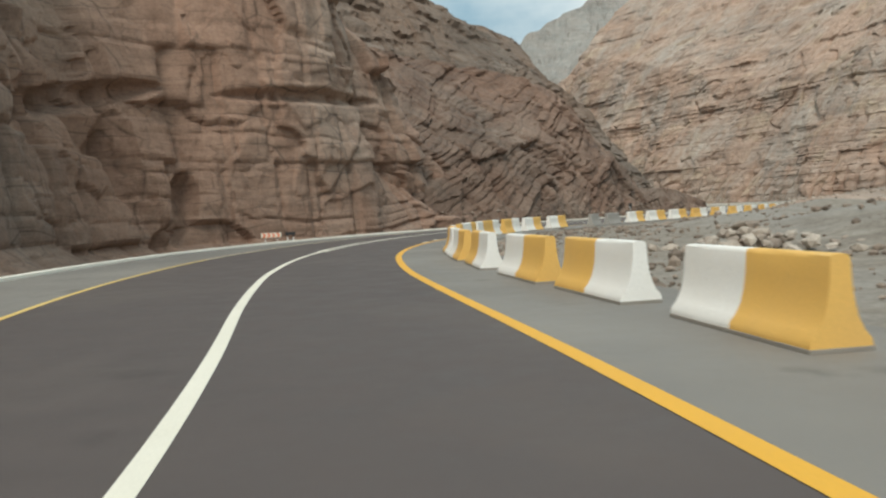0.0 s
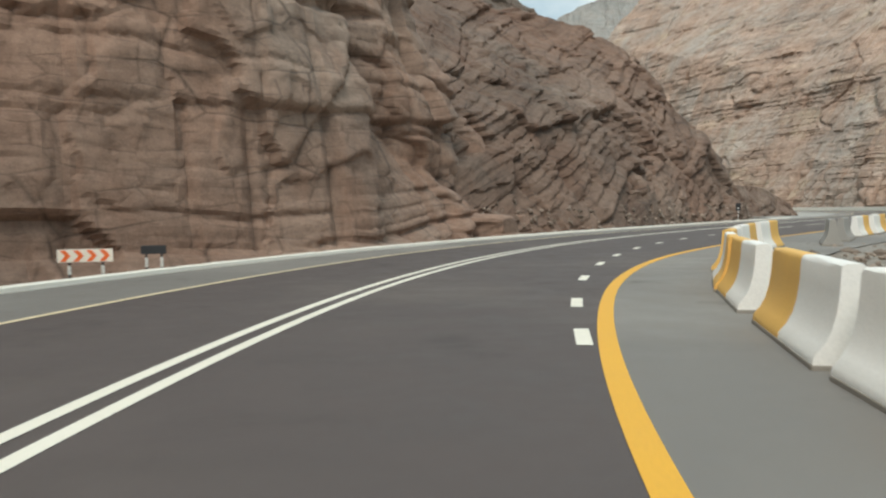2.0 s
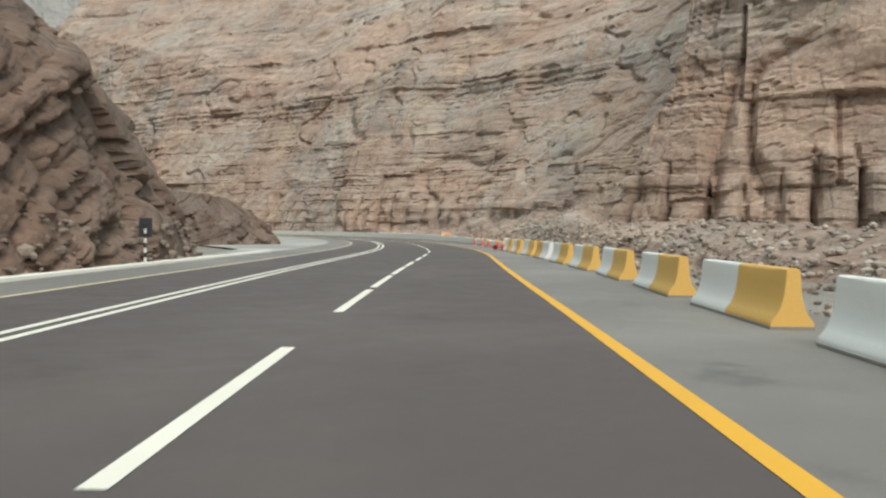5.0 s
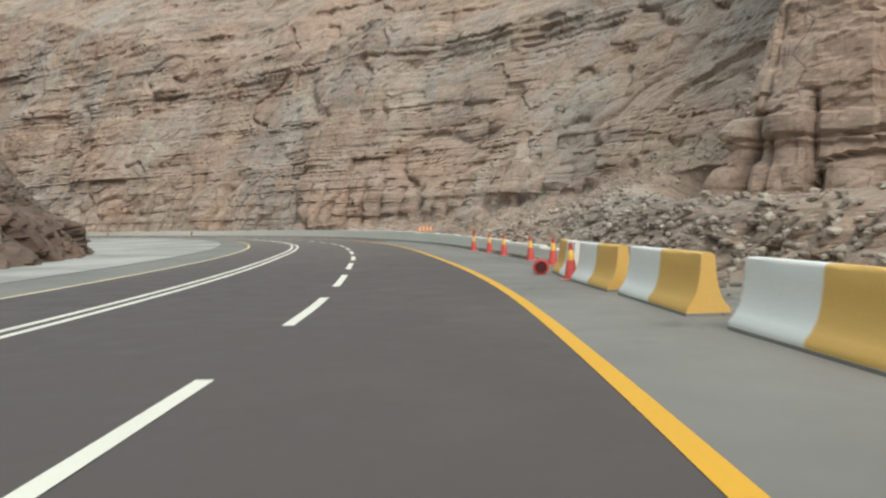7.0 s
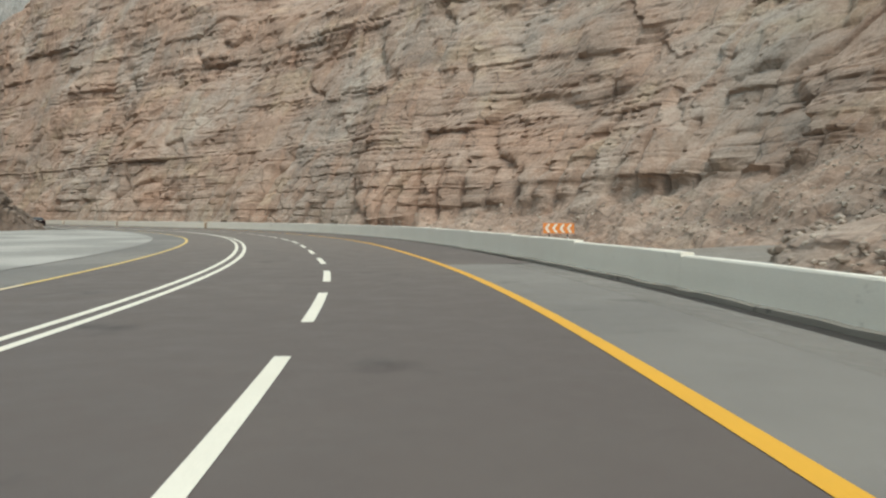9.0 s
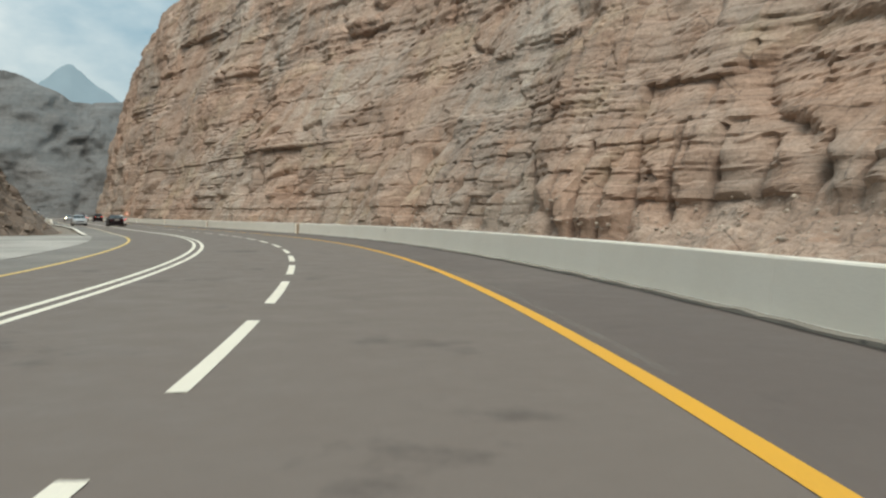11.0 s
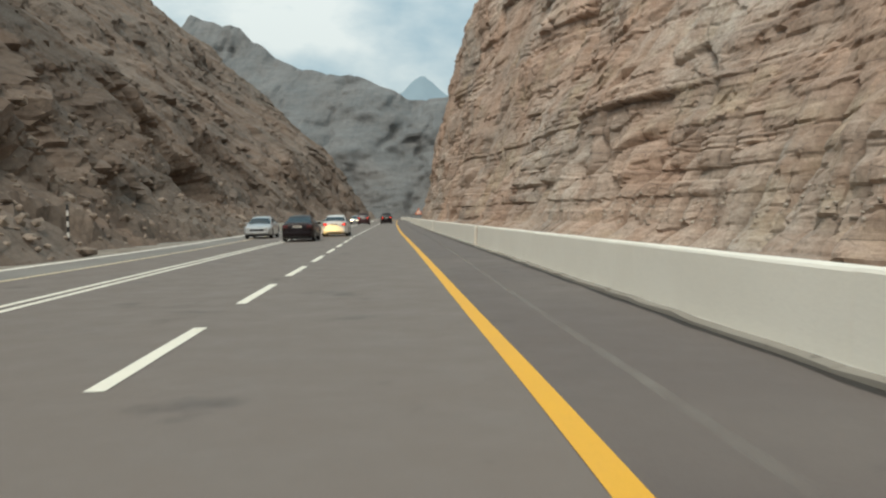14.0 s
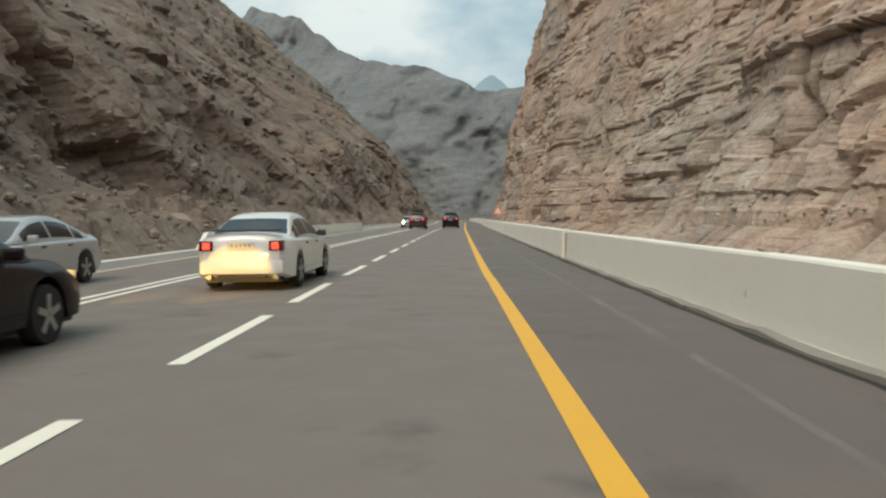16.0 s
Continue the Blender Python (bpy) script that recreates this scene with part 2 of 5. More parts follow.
def painted(name, colour, wear, chipped=(0.16, 0.15, 0.14), scale=3.0, at=0.68, rough=0.6, dirt=0.5):
    m, t, b = nodes_of(name, rough)
    mid, fine, big = noise_node(t, scale, 6, 0.7), noise_node(t, 38, 4, 0.7), noise_node(t, 0.7, 4, 0.6)
    c = mixed(t, ramp(t, big.outputs["Fac"], (0.3, grey(0)), (0.75, grey(dirt))), colour, wear)
    c = mixed(t, ramp(t, mid.outputs["Fac"], (at, grey(0)), (at + 0.04, grey(0.85))), c, chipped)
    c = mixed(t, 0.3, c, ramp(t, fine.outputs["Fac"], (0.3, grey(0.75)), (0.7, grey(1.15))), "MULTIPLY")
    t.links.new(c, b.inputs["Base Color"])
    bumped(t, b, mixed(t, 0.5, mid.outputs["Fac"], fine.outputs["Fac"]), 0.25, 0.01)
    return m


def plain(name, colour, rough=0.5, metal=0.0, coat=0.0, spread=0.18, scale=6.0):
    m, t, b = nodes_of(name, rough, metal)
    n = noise_node(t, scale, 4)
    t.links.new(mixed(t, n.outputs["Fac"], tuple(v * (1 - spread) for v in colour), tuple(min(1, v * (1 + spread)) for v in colour)), b.inputs["Base Color"])
    b.inputs["Coat Weight"].default_value = coat
    return m


def glowing(name, colour, strength):
    m, t, b = nodes_of(name, 0.3)
    b.inputs["Base Color"].default_value = (*colour, 1)
    b.inputs["Emission Color"].default_value = (*colour, 1)
    b.inputs["Emission Strength"].default_value = strength
    return m


GROUND = ground_material()
# the blue is haze of distance, set as the rock's base colour
RANGE = plain("haze_blue_range", (0.24, 0.32, 0.37), 0.95, spread=0.12, scale=0.01)
ASPHALT = asphalt_material("worn_asphalt", (0.079, 0.063, 0.058), (0.108, 0.088, 0.081), (0.142, 0.119, 0.102), 0.5, 0.8, 0.85)
SHOULDER_DARK = asphalt_material("dark_shoulder_asphalt", (0.112, 0.091, 0.080), (0.148, 0.122, 0.108), (0.185, 0.157, 0.135), 0.5, 0.8)
SOIL = asphalt_material("dark_soil", (0.022, 0.018, 0.015), (0.045, 0.038, 0.031), (0.08, 0.068, 0.056), 0.55, 0.85)
SHOULDER = asphalt_material("dusty_shoulder", (0.165, 0.152, 0.137), (0.215, 0.20, 0.18), (0.28, 0.26, 0.23), 0.42, 0.7)
SAND = asphalt_material("pale_compacted_gravel", (0.24, 0.228, 0.205), (0.37, 0.355, 0.32), (0.50, 0.48, 0.435), 0.42, 0.62)
LINE_WHITE = painted("white_road_paint", (0.86, 0.82, 0.70), (0.72, 0.68, 0.56), (0.35, 0.33, 0.28), 9, 0.74)
LINE_YELLOW = painted("yellow_road_paint", (0.80, 0.42, 0.03), (0.70, 0.38, 0.05), (0.35, 0.23, 0.09), 9, 0.76)
LINE_PALE = painted("faded_yellow_road_paint", (0.80, 0.55, 0.15), (0.72, 0.55, 0.27), (0.3, 0.26, 0.2), 9, 0.72)
LINE_CREAM = painted("cream_road_paint", (0.80, 0.66, 0.42), (0.70, 0.60, 0.42), (0.3, 0.26, 0.2), 9, 0.72)
CONCRETE = painted("weathered_concrete", (0.86, 0.83, 0.735), (0.76, 0.72, 0.62), (0.50, 0.46, 0.40), 1.3, 0.66, 0.8)
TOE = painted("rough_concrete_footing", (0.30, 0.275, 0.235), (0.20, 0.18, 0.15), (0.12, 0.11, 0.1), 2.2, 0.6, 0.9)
BAR_WHITE = painted("white_barrier_paint", (0.90, 0.89, 0.84), (0.82, 0.78, 0.69), (0.40, 0.35, 0.28), 2.1, 0.70, dirt=0.4)
BAR_YELLOW = painted("yellow_barrier_paint", (0.84, 0.50, 0.12), (0.74, 0.47, 0.17), (0.40, 0.28, 0.15), 2.1, 0.70)
BAR_GREY = painted("bare_barrier_concrete", (0.36, 0.345, 0.315), (0.29, 0.275, 0.245), (0.22, 0.2, 0.18), 2.1, 0.68, 0.85)


def film_material(name, colour, most):
    """A thin, patchy film on the road."""
    m, t, b = nodes_of(name, 0.95)
    b.inputs["Base Color"].default_value = (*colour, 1)
    n = noise_node(t, 2.2, 6, 0.7, stretch=(1, 0.25, 1))
    t.links.new(ramp(t, n.outputs["Fac"], (0.36, grey(0.0)), (0.72, grey(most))), b.inputs["Alpha"])
    return m


DUST = film_material("pale_dust_film", (0.36, 0.33, 0.29), 0.55)

# ---- plan: lines painted on the road, each through a few places (x, y) ----
def spline(points, step=0.5):
    """A smooth line through the places, at even steps."""
    p = np.array(points, float)
    p = np.vstack([2 * p[0] - p[1], p, 2 * p[-1] - p[-2]])
    out = []
    for a, b, c, d in zip(p, p[1:], p[2:], p[3:]):
        n = max(2, int(np.linalg.norm(c - b) / 0.25))
        u = np.linspace(0, 1, n, endpoint=False)[:, None]
        out.append(0.5 * (2 * b + (c - a) * u + (2 * a - 5 * b + 4 * c - d) * u**2 + (3 * b - a - 3 * c + d) * u**3))
    q = np.vstack(out + [p[-2:-1]])
    s = np.r_[0, np.cumsum(np.linalg.norm(np.diff(q, axis=0), axis=1))]
    even = np.arange(0, s[-1], step)
    q = np.stack([np.interp(even, s, q[:, i]) for i in range(q.shape[1])], 1)
    for _ in range(6):
        q[1:-1] = 0.25 * q[:-2] + 0.5 * q[1:-1] + 0.25 * q[2:]
    return q


def normals(q, wide=0):
    """The unit way to the right of a plan line."""
    t = np.gradient(q, axis=0)
    for _ in range(wide):
        t[1:-1] = 0.25 * t[:-2] + 0.5 * t[1:-1] + 0.25 * t[2:]
    t /= np.linalg.norm(t, axis=1)[:, None]
    return np.stack([t[:, 1], -t[:, 0]], 1)


def aside(q, d):
    return q + normals(q, 8) * np.reshape(d, (-1, 1))


def length_along(q):
    return np.r_[0, np.cumsum(np.linalg.norm(np.diff(q, axis=0), axis=1))]


CENTRE = spline([(2.0, -40), (0.8, -20), (-0.5, -5), (-1.39, 0), (-1.96, 4), (-2.70, 8), (-3.56, 12), (-4.30, 16), (-4.91, 20), (-5.43, 26), (-5.43, 32), (-4.92, 38), (-3.84, 44), (-2.09, 50), (0.35, 56), (3.46, 62), (7.27, 68), (11.54, 74), (16.00, 80), (20.56, 86), (25.25, 92), (30.06, 98), (34.93, 104), (39.71, 110), (44.21, 116), (48.33, 122), (52.14, 128), (55.81, 134), (59.28, 140), (62.45, 146), (65.22, 152), (67.59, 158), (69.64, 164), (71.47, 170), (73.10, 176), (74.50, 182), (75.67, 188), (76.58, 194), (77.21, 200), (77.56, 206), (77.62, 212), (77.38, 218), (76.86, 224), (76.07, 230), (75.04, 236), (73.95, 242), (72.94, 248), (71.96, 254), (70.97, 260), (69.98, 266), (69.00, 272), (67.98, 278), (66.99, 284), (66.14, 290), (61.5, 320), (55.5, 360), (46, 420), (35, 480), (29, 530), (31, 580)])
YELLOW = spline([(5.8, -40), (4.6, -20), (3.0, -5), (2.15, 0), (1.52, 4), (0.81, 8), (0.03, 12), (-0.73, 16), (-1.37, 20), (-1.90, 26), (-1.77, 32), (-0.94, 38), (0.58, 44), (3.07, 50), (6.70, 56), (11.17, 62), (15.91, 68), (20.66, 74), (25.36, 80), (30.00, 86), (34.69, 92), (39.44, 98), (44.18, 104), (48.65, 110), (52.66, 116), (56.35, 122), (59.94, 128), (63.40, 134), (66.61, 140), (69.49, 146), (72.04, 152), (74.37, 158), (76.57, 164), (78.58, 170), (80.28, 176), (81.65, 182), (82.75, 188), (83.60, 194), (84.20, 200), (84.53, 206), (84.58, 212), (84.37, 218), (83.91, 224), (83.19, 230), (82.26, 236), (81.24, 242), (80.22, 248), (79.20, 254), (78.17, 260), (77.13, 266), (76.09, 272), (75.05, 278), (74.00, 284), (72.96, 290), (68, 320), (61.5, 360), (52, 421), (41, 481), (35, 530), (37, 580)])
LEFT = spline([(-0.5, -40), (-1.6, -22), (-3.2, -8), (-4.99, 4), (-6.27, 8), (-7.33, 12), (-8.16, 16), (-8.77, 20), (-9.27, 26), (-9.25, 32), (-8.65, 38), (-7.46, 44), (-5.67, 50), (-3.24, 56), (-0.09, 62), (3.66, 68), (7.82, 74), (12.26, 80), (16.89, 86), (21.63, 92), (26.44, 98), (31.24, 104), (35.97, 110), (40.56, 116), (44.91, 122), (48.95, 128), (52.66, 134), (56.04, 140), (59.09, 146), (61.82, 152), (64.29, 158), (66.53, 164), (68.53, 170), (70.25, 176), (71.67, 182), (72.77, 188), (73.55, 194), (74.05, 200), (74.32, 206), (74.36, 212), (74.08, 218), (73.47, 224), (72.63, 230), (71.74, 236), (70.89, 242), (70.09, 248), (69.27, 254), (68.36, 260), (67.36, 266), (66.27, 272), (65.10, 278), (63.88, 284), (57.6, 320), (51.8, 360), (42.5, 419), (31.5, 479), (25.5, 530), (27.5, 580)])
step = np.arange(36.5, 470, 4.0)
share = np.interp(step, [36, 41, 48, 52, 56, 62, 75], [0.93, 0.86, 0.75, 0.66, 0.57, 0.51, 0.5])
DASHED = spline(list(zip(np.interp(step, CENTRE[:, 1], CENTRE[:, 0]) * (1 - share) + np.interp(step, YELLOW[:, 1], YELLOW[:, 0]) * share, step)))
DASHED = aside(DASHED, np.interp(DASHED[:, 1], [36, 42, 56, 62, 66, 70, 75, 80, 86, 98, 111, 117, 121, 126, 150, 160, 168, 175, 188, 204, 220, 240, 255], [0.08, 0.1, 0.04, -0.16, -0.17, -0.2, -0.18, -0.14, -0.08, 0, 0.12, 0.03, 0.0, 0.06, -0.2, -0.42, -0.44, -0.3, -0.2, -0.03, -0.02, 0.1, 0.15]))
KERB = aside(LEFT, -np.interp(LEFT[:, 1], [-40, 10, 25, 35, 43, 50, 60, 80, 100, 125, 170, 240, 600], [4.6, 3.9, 3.6, 3.45, 2.9, 2.45, 2.0, 2.0, 2.3, 2.4, 2.0, 1.9, 1.9]))
PAVED = aside(YELLOW, np.interp(YELLOW[:, 1], [-40, 20, 45, 60, 107, 114, 135, 152, 170, 250, 600], [3.6, 3.4, 3.2, 4.6, 4.0, 2.95, 2.8, 2.9, 3.2, 2.55, 2.55]))


WALL = aside(YELLOW, np.interp(YELLOW[:, 1], [100, 130, 170, 190, 215, 240, 600], [3.5, 3.45, 3.25, 3.05, 2.85, 2.6, 2.6]))


def strip(name, left, right, z, material, kind="structure"):
    """A flat ribbon between two plan lines."""
    n = max(len(left), len(right))
    even = lambda q: np.stack([np.interp(np.linspace(0, 1, n), np.linspace(0, 1, len(q)), q[:, i]) for i in (0, 1)], 1)  # noqa: E731
    a, b = even(left), even(right)
    v = np.vstack([np.c_[a, np.full(n, z)], np.c_[b, np.full(n, z)]])
    f = [(i, n + i, n + i + 1, i + 1) for i in range(n - 1)]
    return mesh_object(name, v, f, material, kind)


def mesh_object(name, v, f, material, kind="", smooth=False):
    me = bpy.data.meshes.new(name)
    v, f = np.asarray(v, np.float32), np.asarray(f, np.int32)
    k = f.shape[1]
    me.vertices.add(len(v))
    me.vertices.foreach_set("co", v.ravel())
    me.loops.add(f.size)
    me.loops.foreach_set("vertex_index", f.ravel())
    me.polygons.add(len(f))
    me.polygons.foreach_set("loop_start", np.arange(0, f.size, k, dtype=np.int32))
    me.polygons.foreach_set("loop_total", np.full(len(f), k, np.int32))
    me.polygons.foreach_set("use_smooth", np.full(len(f), smooth))
    me.update(calc_edges=True)
    me.validate()
    me.materials.append(material)
    ob = new(name, me)
    if kind:
        tagged(ob, kind=kind)
    return ob


# ---- noise on arrays ----
def lattice(i, j, k, seed):
    h = (i.astype(np.int64) * 374761393 + j.astype(np.int64) * 668265263 + k.astype(np.int64) * 2147483647 + seed * 1274126177) & 0xFFFFFFFF
    h = ((h ^ (h >> 13)) * 1274126177) & 0xFFFFFFFF
    h = ((h ^ (h >> 16)) * 2246822519) & 0xFFFFFFFF
    return ((h ^ (h >> 15)) & 0xFFFF) / 65535.0


def value_noise(x, y, z, seed=0):
    i, j, k = np.floor(x), np.floor(y), np.floor(z)
    u, v, w = x - i, y - j, z - k
    u, v, w = (a * a * (3 - 2 * a) for a in (u, v, w))
    out = 0
    for a in (0, 1):
        for b in (0, 1):
            for c in (0, 1):
                out = out + lattice(i + a, j + b, k + c, seed) * (u if a else 1 - u) * (v if b else 1 - v) * (w if c else 1 - w)
    return out * 2 - 1


def fractal(x, y, z, octaves=4, seed=0, gain=0.5):
    out, amp = 0, 1.0
    for o in range(octaves):
        out = out + amp * value_noise(x * 2**o, y * 2**o, z * 2**o, seed + o)
        amp *= gain
    return out


def layered(s, q, seed, thin, thick, narrow, wide):
    """Beds of rock, cut into blocks: how far each bed and each block stands out (-1 to 1), how near a bed's joint and a block's side are (metres), and a tone (0 to 1)."""
    rng = np.random.default_rng(seed)
    edges = np.cumsum(rng.uniform(thin, thick, 4000)) - 0.35 * 4000 * 0.5 * (thin + thick)
    bed = np.clip(np.searchsorted(edges, q), 1, len(edges) - 1)
    to_bed = np.minimum(q - edges[bed - 1], edges[bed] - q)
    zero = np.zeros_like(bed)
    width = narrow + (wide - narrow) * lattice(bed, zero, zero, seed + 1)
    along = s / width + 37 * lattice(bed, zero, zero, seed + 2)
    # sides of blocks stand unevenly
    along = along + 0.28 * value_noise(along * 1.3, bed * 1.0, 0 * along, seed + 7)
    cell = np.floor(along)
    to_side = np.minimum(along - cell, 1 + cell - along) * width
    return lattice(bed, zero, zero, seed + 3) * 2 - 1, lattice(bed, cell, zero, seed + 4) * 2 - 1, to_bed, to_side, lattice(bed, cell, zero, seed + 6)


def facets(u, v, seed):
    """Flat, tilted facets over a plane: how far each place stands out, and how near the facet's edge it is."""
    i, j = np.floor(u), np.floor(v)
    zero = np.zeros_like(i)
    best, second = np.full(u.shape, 9.0), np.full(u.shape, 9.0)
    out = np.zeros(u.shape)
    for a in (-1, 0, 1):
        for b in (-1, 0, 1):
            ci, cj = i + a, j + b
            du = u - ci - 0.1 - 0.8 * lattice(ci, cj, zero, seed)
            dv = v - cj - 0.1 - 0.8 * lattice(ci, cj, zero, seed + 1)
            r = du * du + dv * dv
            key = lattice(ci, cj, zero, seed + 2)
            tilt = (key * 97.0) % 1.0
            level = key * 2 - 1 + 1.5 * ((tilt * 2 - 1) * du + (((tilt * 31.0) % 1.0) * 2 - 1.3) * dv)
            near = r < best
            second = np.where(near, best, np.minimum(second, r))
            out = np.where(near, level, out)
            best = np.where(near, r, best)
    return out, np.sqrt(second) - np.sqrt(best)


def along_points(base, values, q):
    """Values given for the places of a plan line, carried over to its even steps."""
    if not np.ndim(values):
        return np.full(len(q), float(values))
    p = np.array(base, float)
    at = np.r_[0, np.cumsum(np.linalg.norm(np.diff(p, axis=0), axis=1))]
    return np.interp(np.linspace(0, 1, len(q)), at / at[-1], values)


def rock_face(name, base, steep, crest, material, ds, dv, slope=72, upper=42, dip=0.0, seed=1, large=1.7, macro=(4.0, 10.0, 4.0, 13.0), mid=(0.5, 2.2, 3.0, 14.0), fine=(0.15, 0.55, 0.8, 5.0), blocky=1.0, bedded=1.0, craggy=1.0, broken=1.0, tall=0.72, wavy=1.0, wave=26, gullies=1.0, bench=0.35, pillars=0.0, worn=0, debris=0.0, room=0.45, foot=0.0, foot_slope=36, sink=2.0, hollows=(), cracks=(), behind=60.0):
    """A cliff over a plan line that it faces to the right of: a foot of scree, a steep part and a gentler slope above, up to the crest (each a height, or a value for each place of the line).
    hollows: place, height, half length, half height, depth and tilt of caves. cracks: heights at which long bedding joints run."""
    q = spline(base, ds)
    n = len(q)
    nr = normals(q, int(14 / ds))
    s = length_along(q)
    steep, crest, slope, upper, dip, foot, foot_slope, blocky, bedded = (along_points(base, a, q) for a in (steep, crest, slope, upper, dip, foot, foot_slope, blocky, bedded))
    top = crest.max()
    rows = [-sink]
    while rows[-1] < top:
        rows.append(rows[-1] + dv * (1 + 0.025 * max(0, rows[-1] - 14)))
    u = (np.array(rows) + sink) / (rows[-1] + sink)
    crest = crest * (1 + 0.10 * fractal(s / wave, 0 * s, 0 * s, 4, seed + 7))
    z = -sink + u[:, None] * (crest + sink)[None]
    low = np.clip(z, None, foot)
    middle = np.clip(z - foot, 0, np.maximum(steep - foot, 0))
    high = np.clip(z - np.maximum(steep, foot), 0, None)
    back = low / np.tan(np.radians(foot_slope)) + middle / np.tan(np.radians(slope)) + high / np.tan(np.radians(upper))
    S = np.broadcast_to(s, z.shape)
    X = q[:, 0] - nr[:, 0] * back
    Y = q[:, 1] - nr[:, 1] * back
    warp = fractal(X / 16, Y / 16, z / 16, 3, seed)
    climb, run = (np.broadcast_to(np.cumsum(f(dip)) * ds, z.shape) for f in (np.sin, np.cos))
    bed = z * np.cos(dip) + climb + 1.3 * wavy * warp
    over = run - z * np.sin(dip) + wavy * warp
    form = fractal(X / 24, Y / 24, z / 34, 4, seed + 20)
    gully = np.clip(1 - np.abs(value_noise(S / 13 + 0.9 * warp, z / 70, 0 * z, seed + 30)) - 0.8, 0, 1) * 5
    b0, k0, tb0, ts0, tone0 = layered(over, bed, seed + 40, *macro)
    b1, k1, tb1, ts1, tone1 = layered(over + 0.4 * warp, bed, seed + 50, *mid)
    b2, k2, tb2, ts2, tone2 = layered(over + 0.7 * warp, bed + 0.1 * warp, seed + 60, *fine)
    zone = np.clip(0.5 + 1.4 * fractal(X / 13, Y / 13, z / 7, 2, seed + 70), 0, 1)
    fade = 0.45 + 0.55 * value_noise(over / 9, bed / 2.5, 0 * z, seed + 75)
    # stretches where loose debris lies over the beds
    talus = debris * np.clip(0.35 + 2.2 * fractal(S / 21 + 0.25 * z / 10, z / 12 - S / 40, 0 * z, 4, seed + 71), 0, 1)
    bedded, blocky = bedded * (1 - 0.65 * talus), blocky * (1 - 0.4 * talus)
    groove = lambda a, w: 1 - np.clip(a / w, 0, 1) ** 0.7  # noqa: E731
    d = large * form - gullies * 1.3 * gully
    d = d + blocky * (0.85 * k0 + bench * b0 - 0.9 * groove(ts0, 0.45) - 0.45 * groove(tb0, 0.3))
    d = d + bedded * (0.42 * b1 * fade + 0.22 * k1 * zone - 0.30 * zone * groove(tb1, 0.2) - 0.22 * zone * groove(ts1, 0.2))
    d = d + bedded * zone * (0.13 * b2 + 0.08 * k2)
    if pillars:
        # rounded columns between joints in the lowest beds
        column = S / 4.2 + 0.35 * warp + 0.5 * value_noise(S / 9, 0 * z, 0 * z, seed + 33)
        cell = np.floor(column)
        bulge = np.sqrt(np.clip(1 - (2 * (column - cell) - 1) ** 2, 0, 1))
        reach = 5 + 9 * lattice(cell, 0 * cell, 0 * cell, seed + 34)
        joint = groove(4.2 * np.minimum(column - cell, 1 + cell - column), 0.55)
        d = d + pillars * (1.6 * bulge - 0.8 - 1.1 * joint) * np.clip((reach - z) / 1.5, 0, 1)
    for level in cracks:
        gap = np.abs(bed - level + 0.25 * value_noise(over / 2.0, 0 * z, 0 * z, seed + 77))
        d = d - 0.4 * groove(gap, 0.2) * np.clip(0.6 + value_noise(over / 6, 0 * z + level, 0 * z, seed + 78), 0, 1)
    # broken faces between joints, at three sizes
    wob = 0.35 * fractal(X / 2.2, Y / 2.2, z / 2.2, 3, seed + 81)
    for size, amount, split, k in ((5.2, 0.60, 0.50, 0), (1.9, 0.20, 0.22, 1), (0.75, 0.06, 0.0, 2)):
        size = size * broken
        level, edge = facets((over + wob * size * 0.3) / size, (bed + wob * size * 0.25) / (tall * size), seed + 82 + 5 * k)
        d = d + craggy * broken * (amount * level - split * groove(edge * size, 0.05 * size + 0.1) * np.clip(0.3 + 1.3 * zone, 0, 1))
    d = d + craggy * 0.09 * fractal(X / 1.3, Y / 1.3, z / 1.3, 3, seed + 85)
    for hx, hy, hz, hl, hh, deep, tilt in hollows:
        along = S - s[np.argmin((q[:, 0] - hx) ** 2 + (q[:, 1] - hy) ** 2)]
        r = (along / hl) ** 2 + ((z - hz - tilt * along + 0.4 * warp) / hh) ** 2
        d = d - deep * np.clip(1.15 - r, 0, 1) ** 0.5
    # scree is smoother, with single stones
    scree = np.clip((foot + 1.5 * warp - z) / 2 + 0.5, 0, 1) * (foot > 0.1)
    stones = 0.5 * fractal(X / 1.6, Y / 1.6, z / 1.6, 3, seed + 90, 0.6) + 0.9 * fractal(X / 7, Y / 7, z / 7, 2, seed + 95)
    d = d * (1 - scree) + stones * scree
    # weather softens the edges
    if worn:
        d[1:-1] = worn * (d[:-2] + d[2:]) + (1 - 2 * worn) * d[1:-1]
        d[:, 1:-1] = worn * (d[:, :-2] + d[:, 2:]) + (1 - 2 * worn) * d[:, 1:-1]
    m0 = z.shape[0] - 1
    # nothing leans out over the road's edge
    d = np.minimum(d, room + 0.3 * np.clip(z, 0, None))
    lean = np.arctan(np.gradient(back, axis=0) / np.maximum(np.gradient(z, axis=0), 1e-3))
    # bedded rock steps in and out level; only loose scree bulges along its slope
    lean = lean * (0.12 + 0.88 * scree)
    X = X + nr[:, 0] * d * np.cos(lean)
    Y = Y + nr[:, 1] * d * np.cos(lean)
    Z = z + d * np.sin(lean)
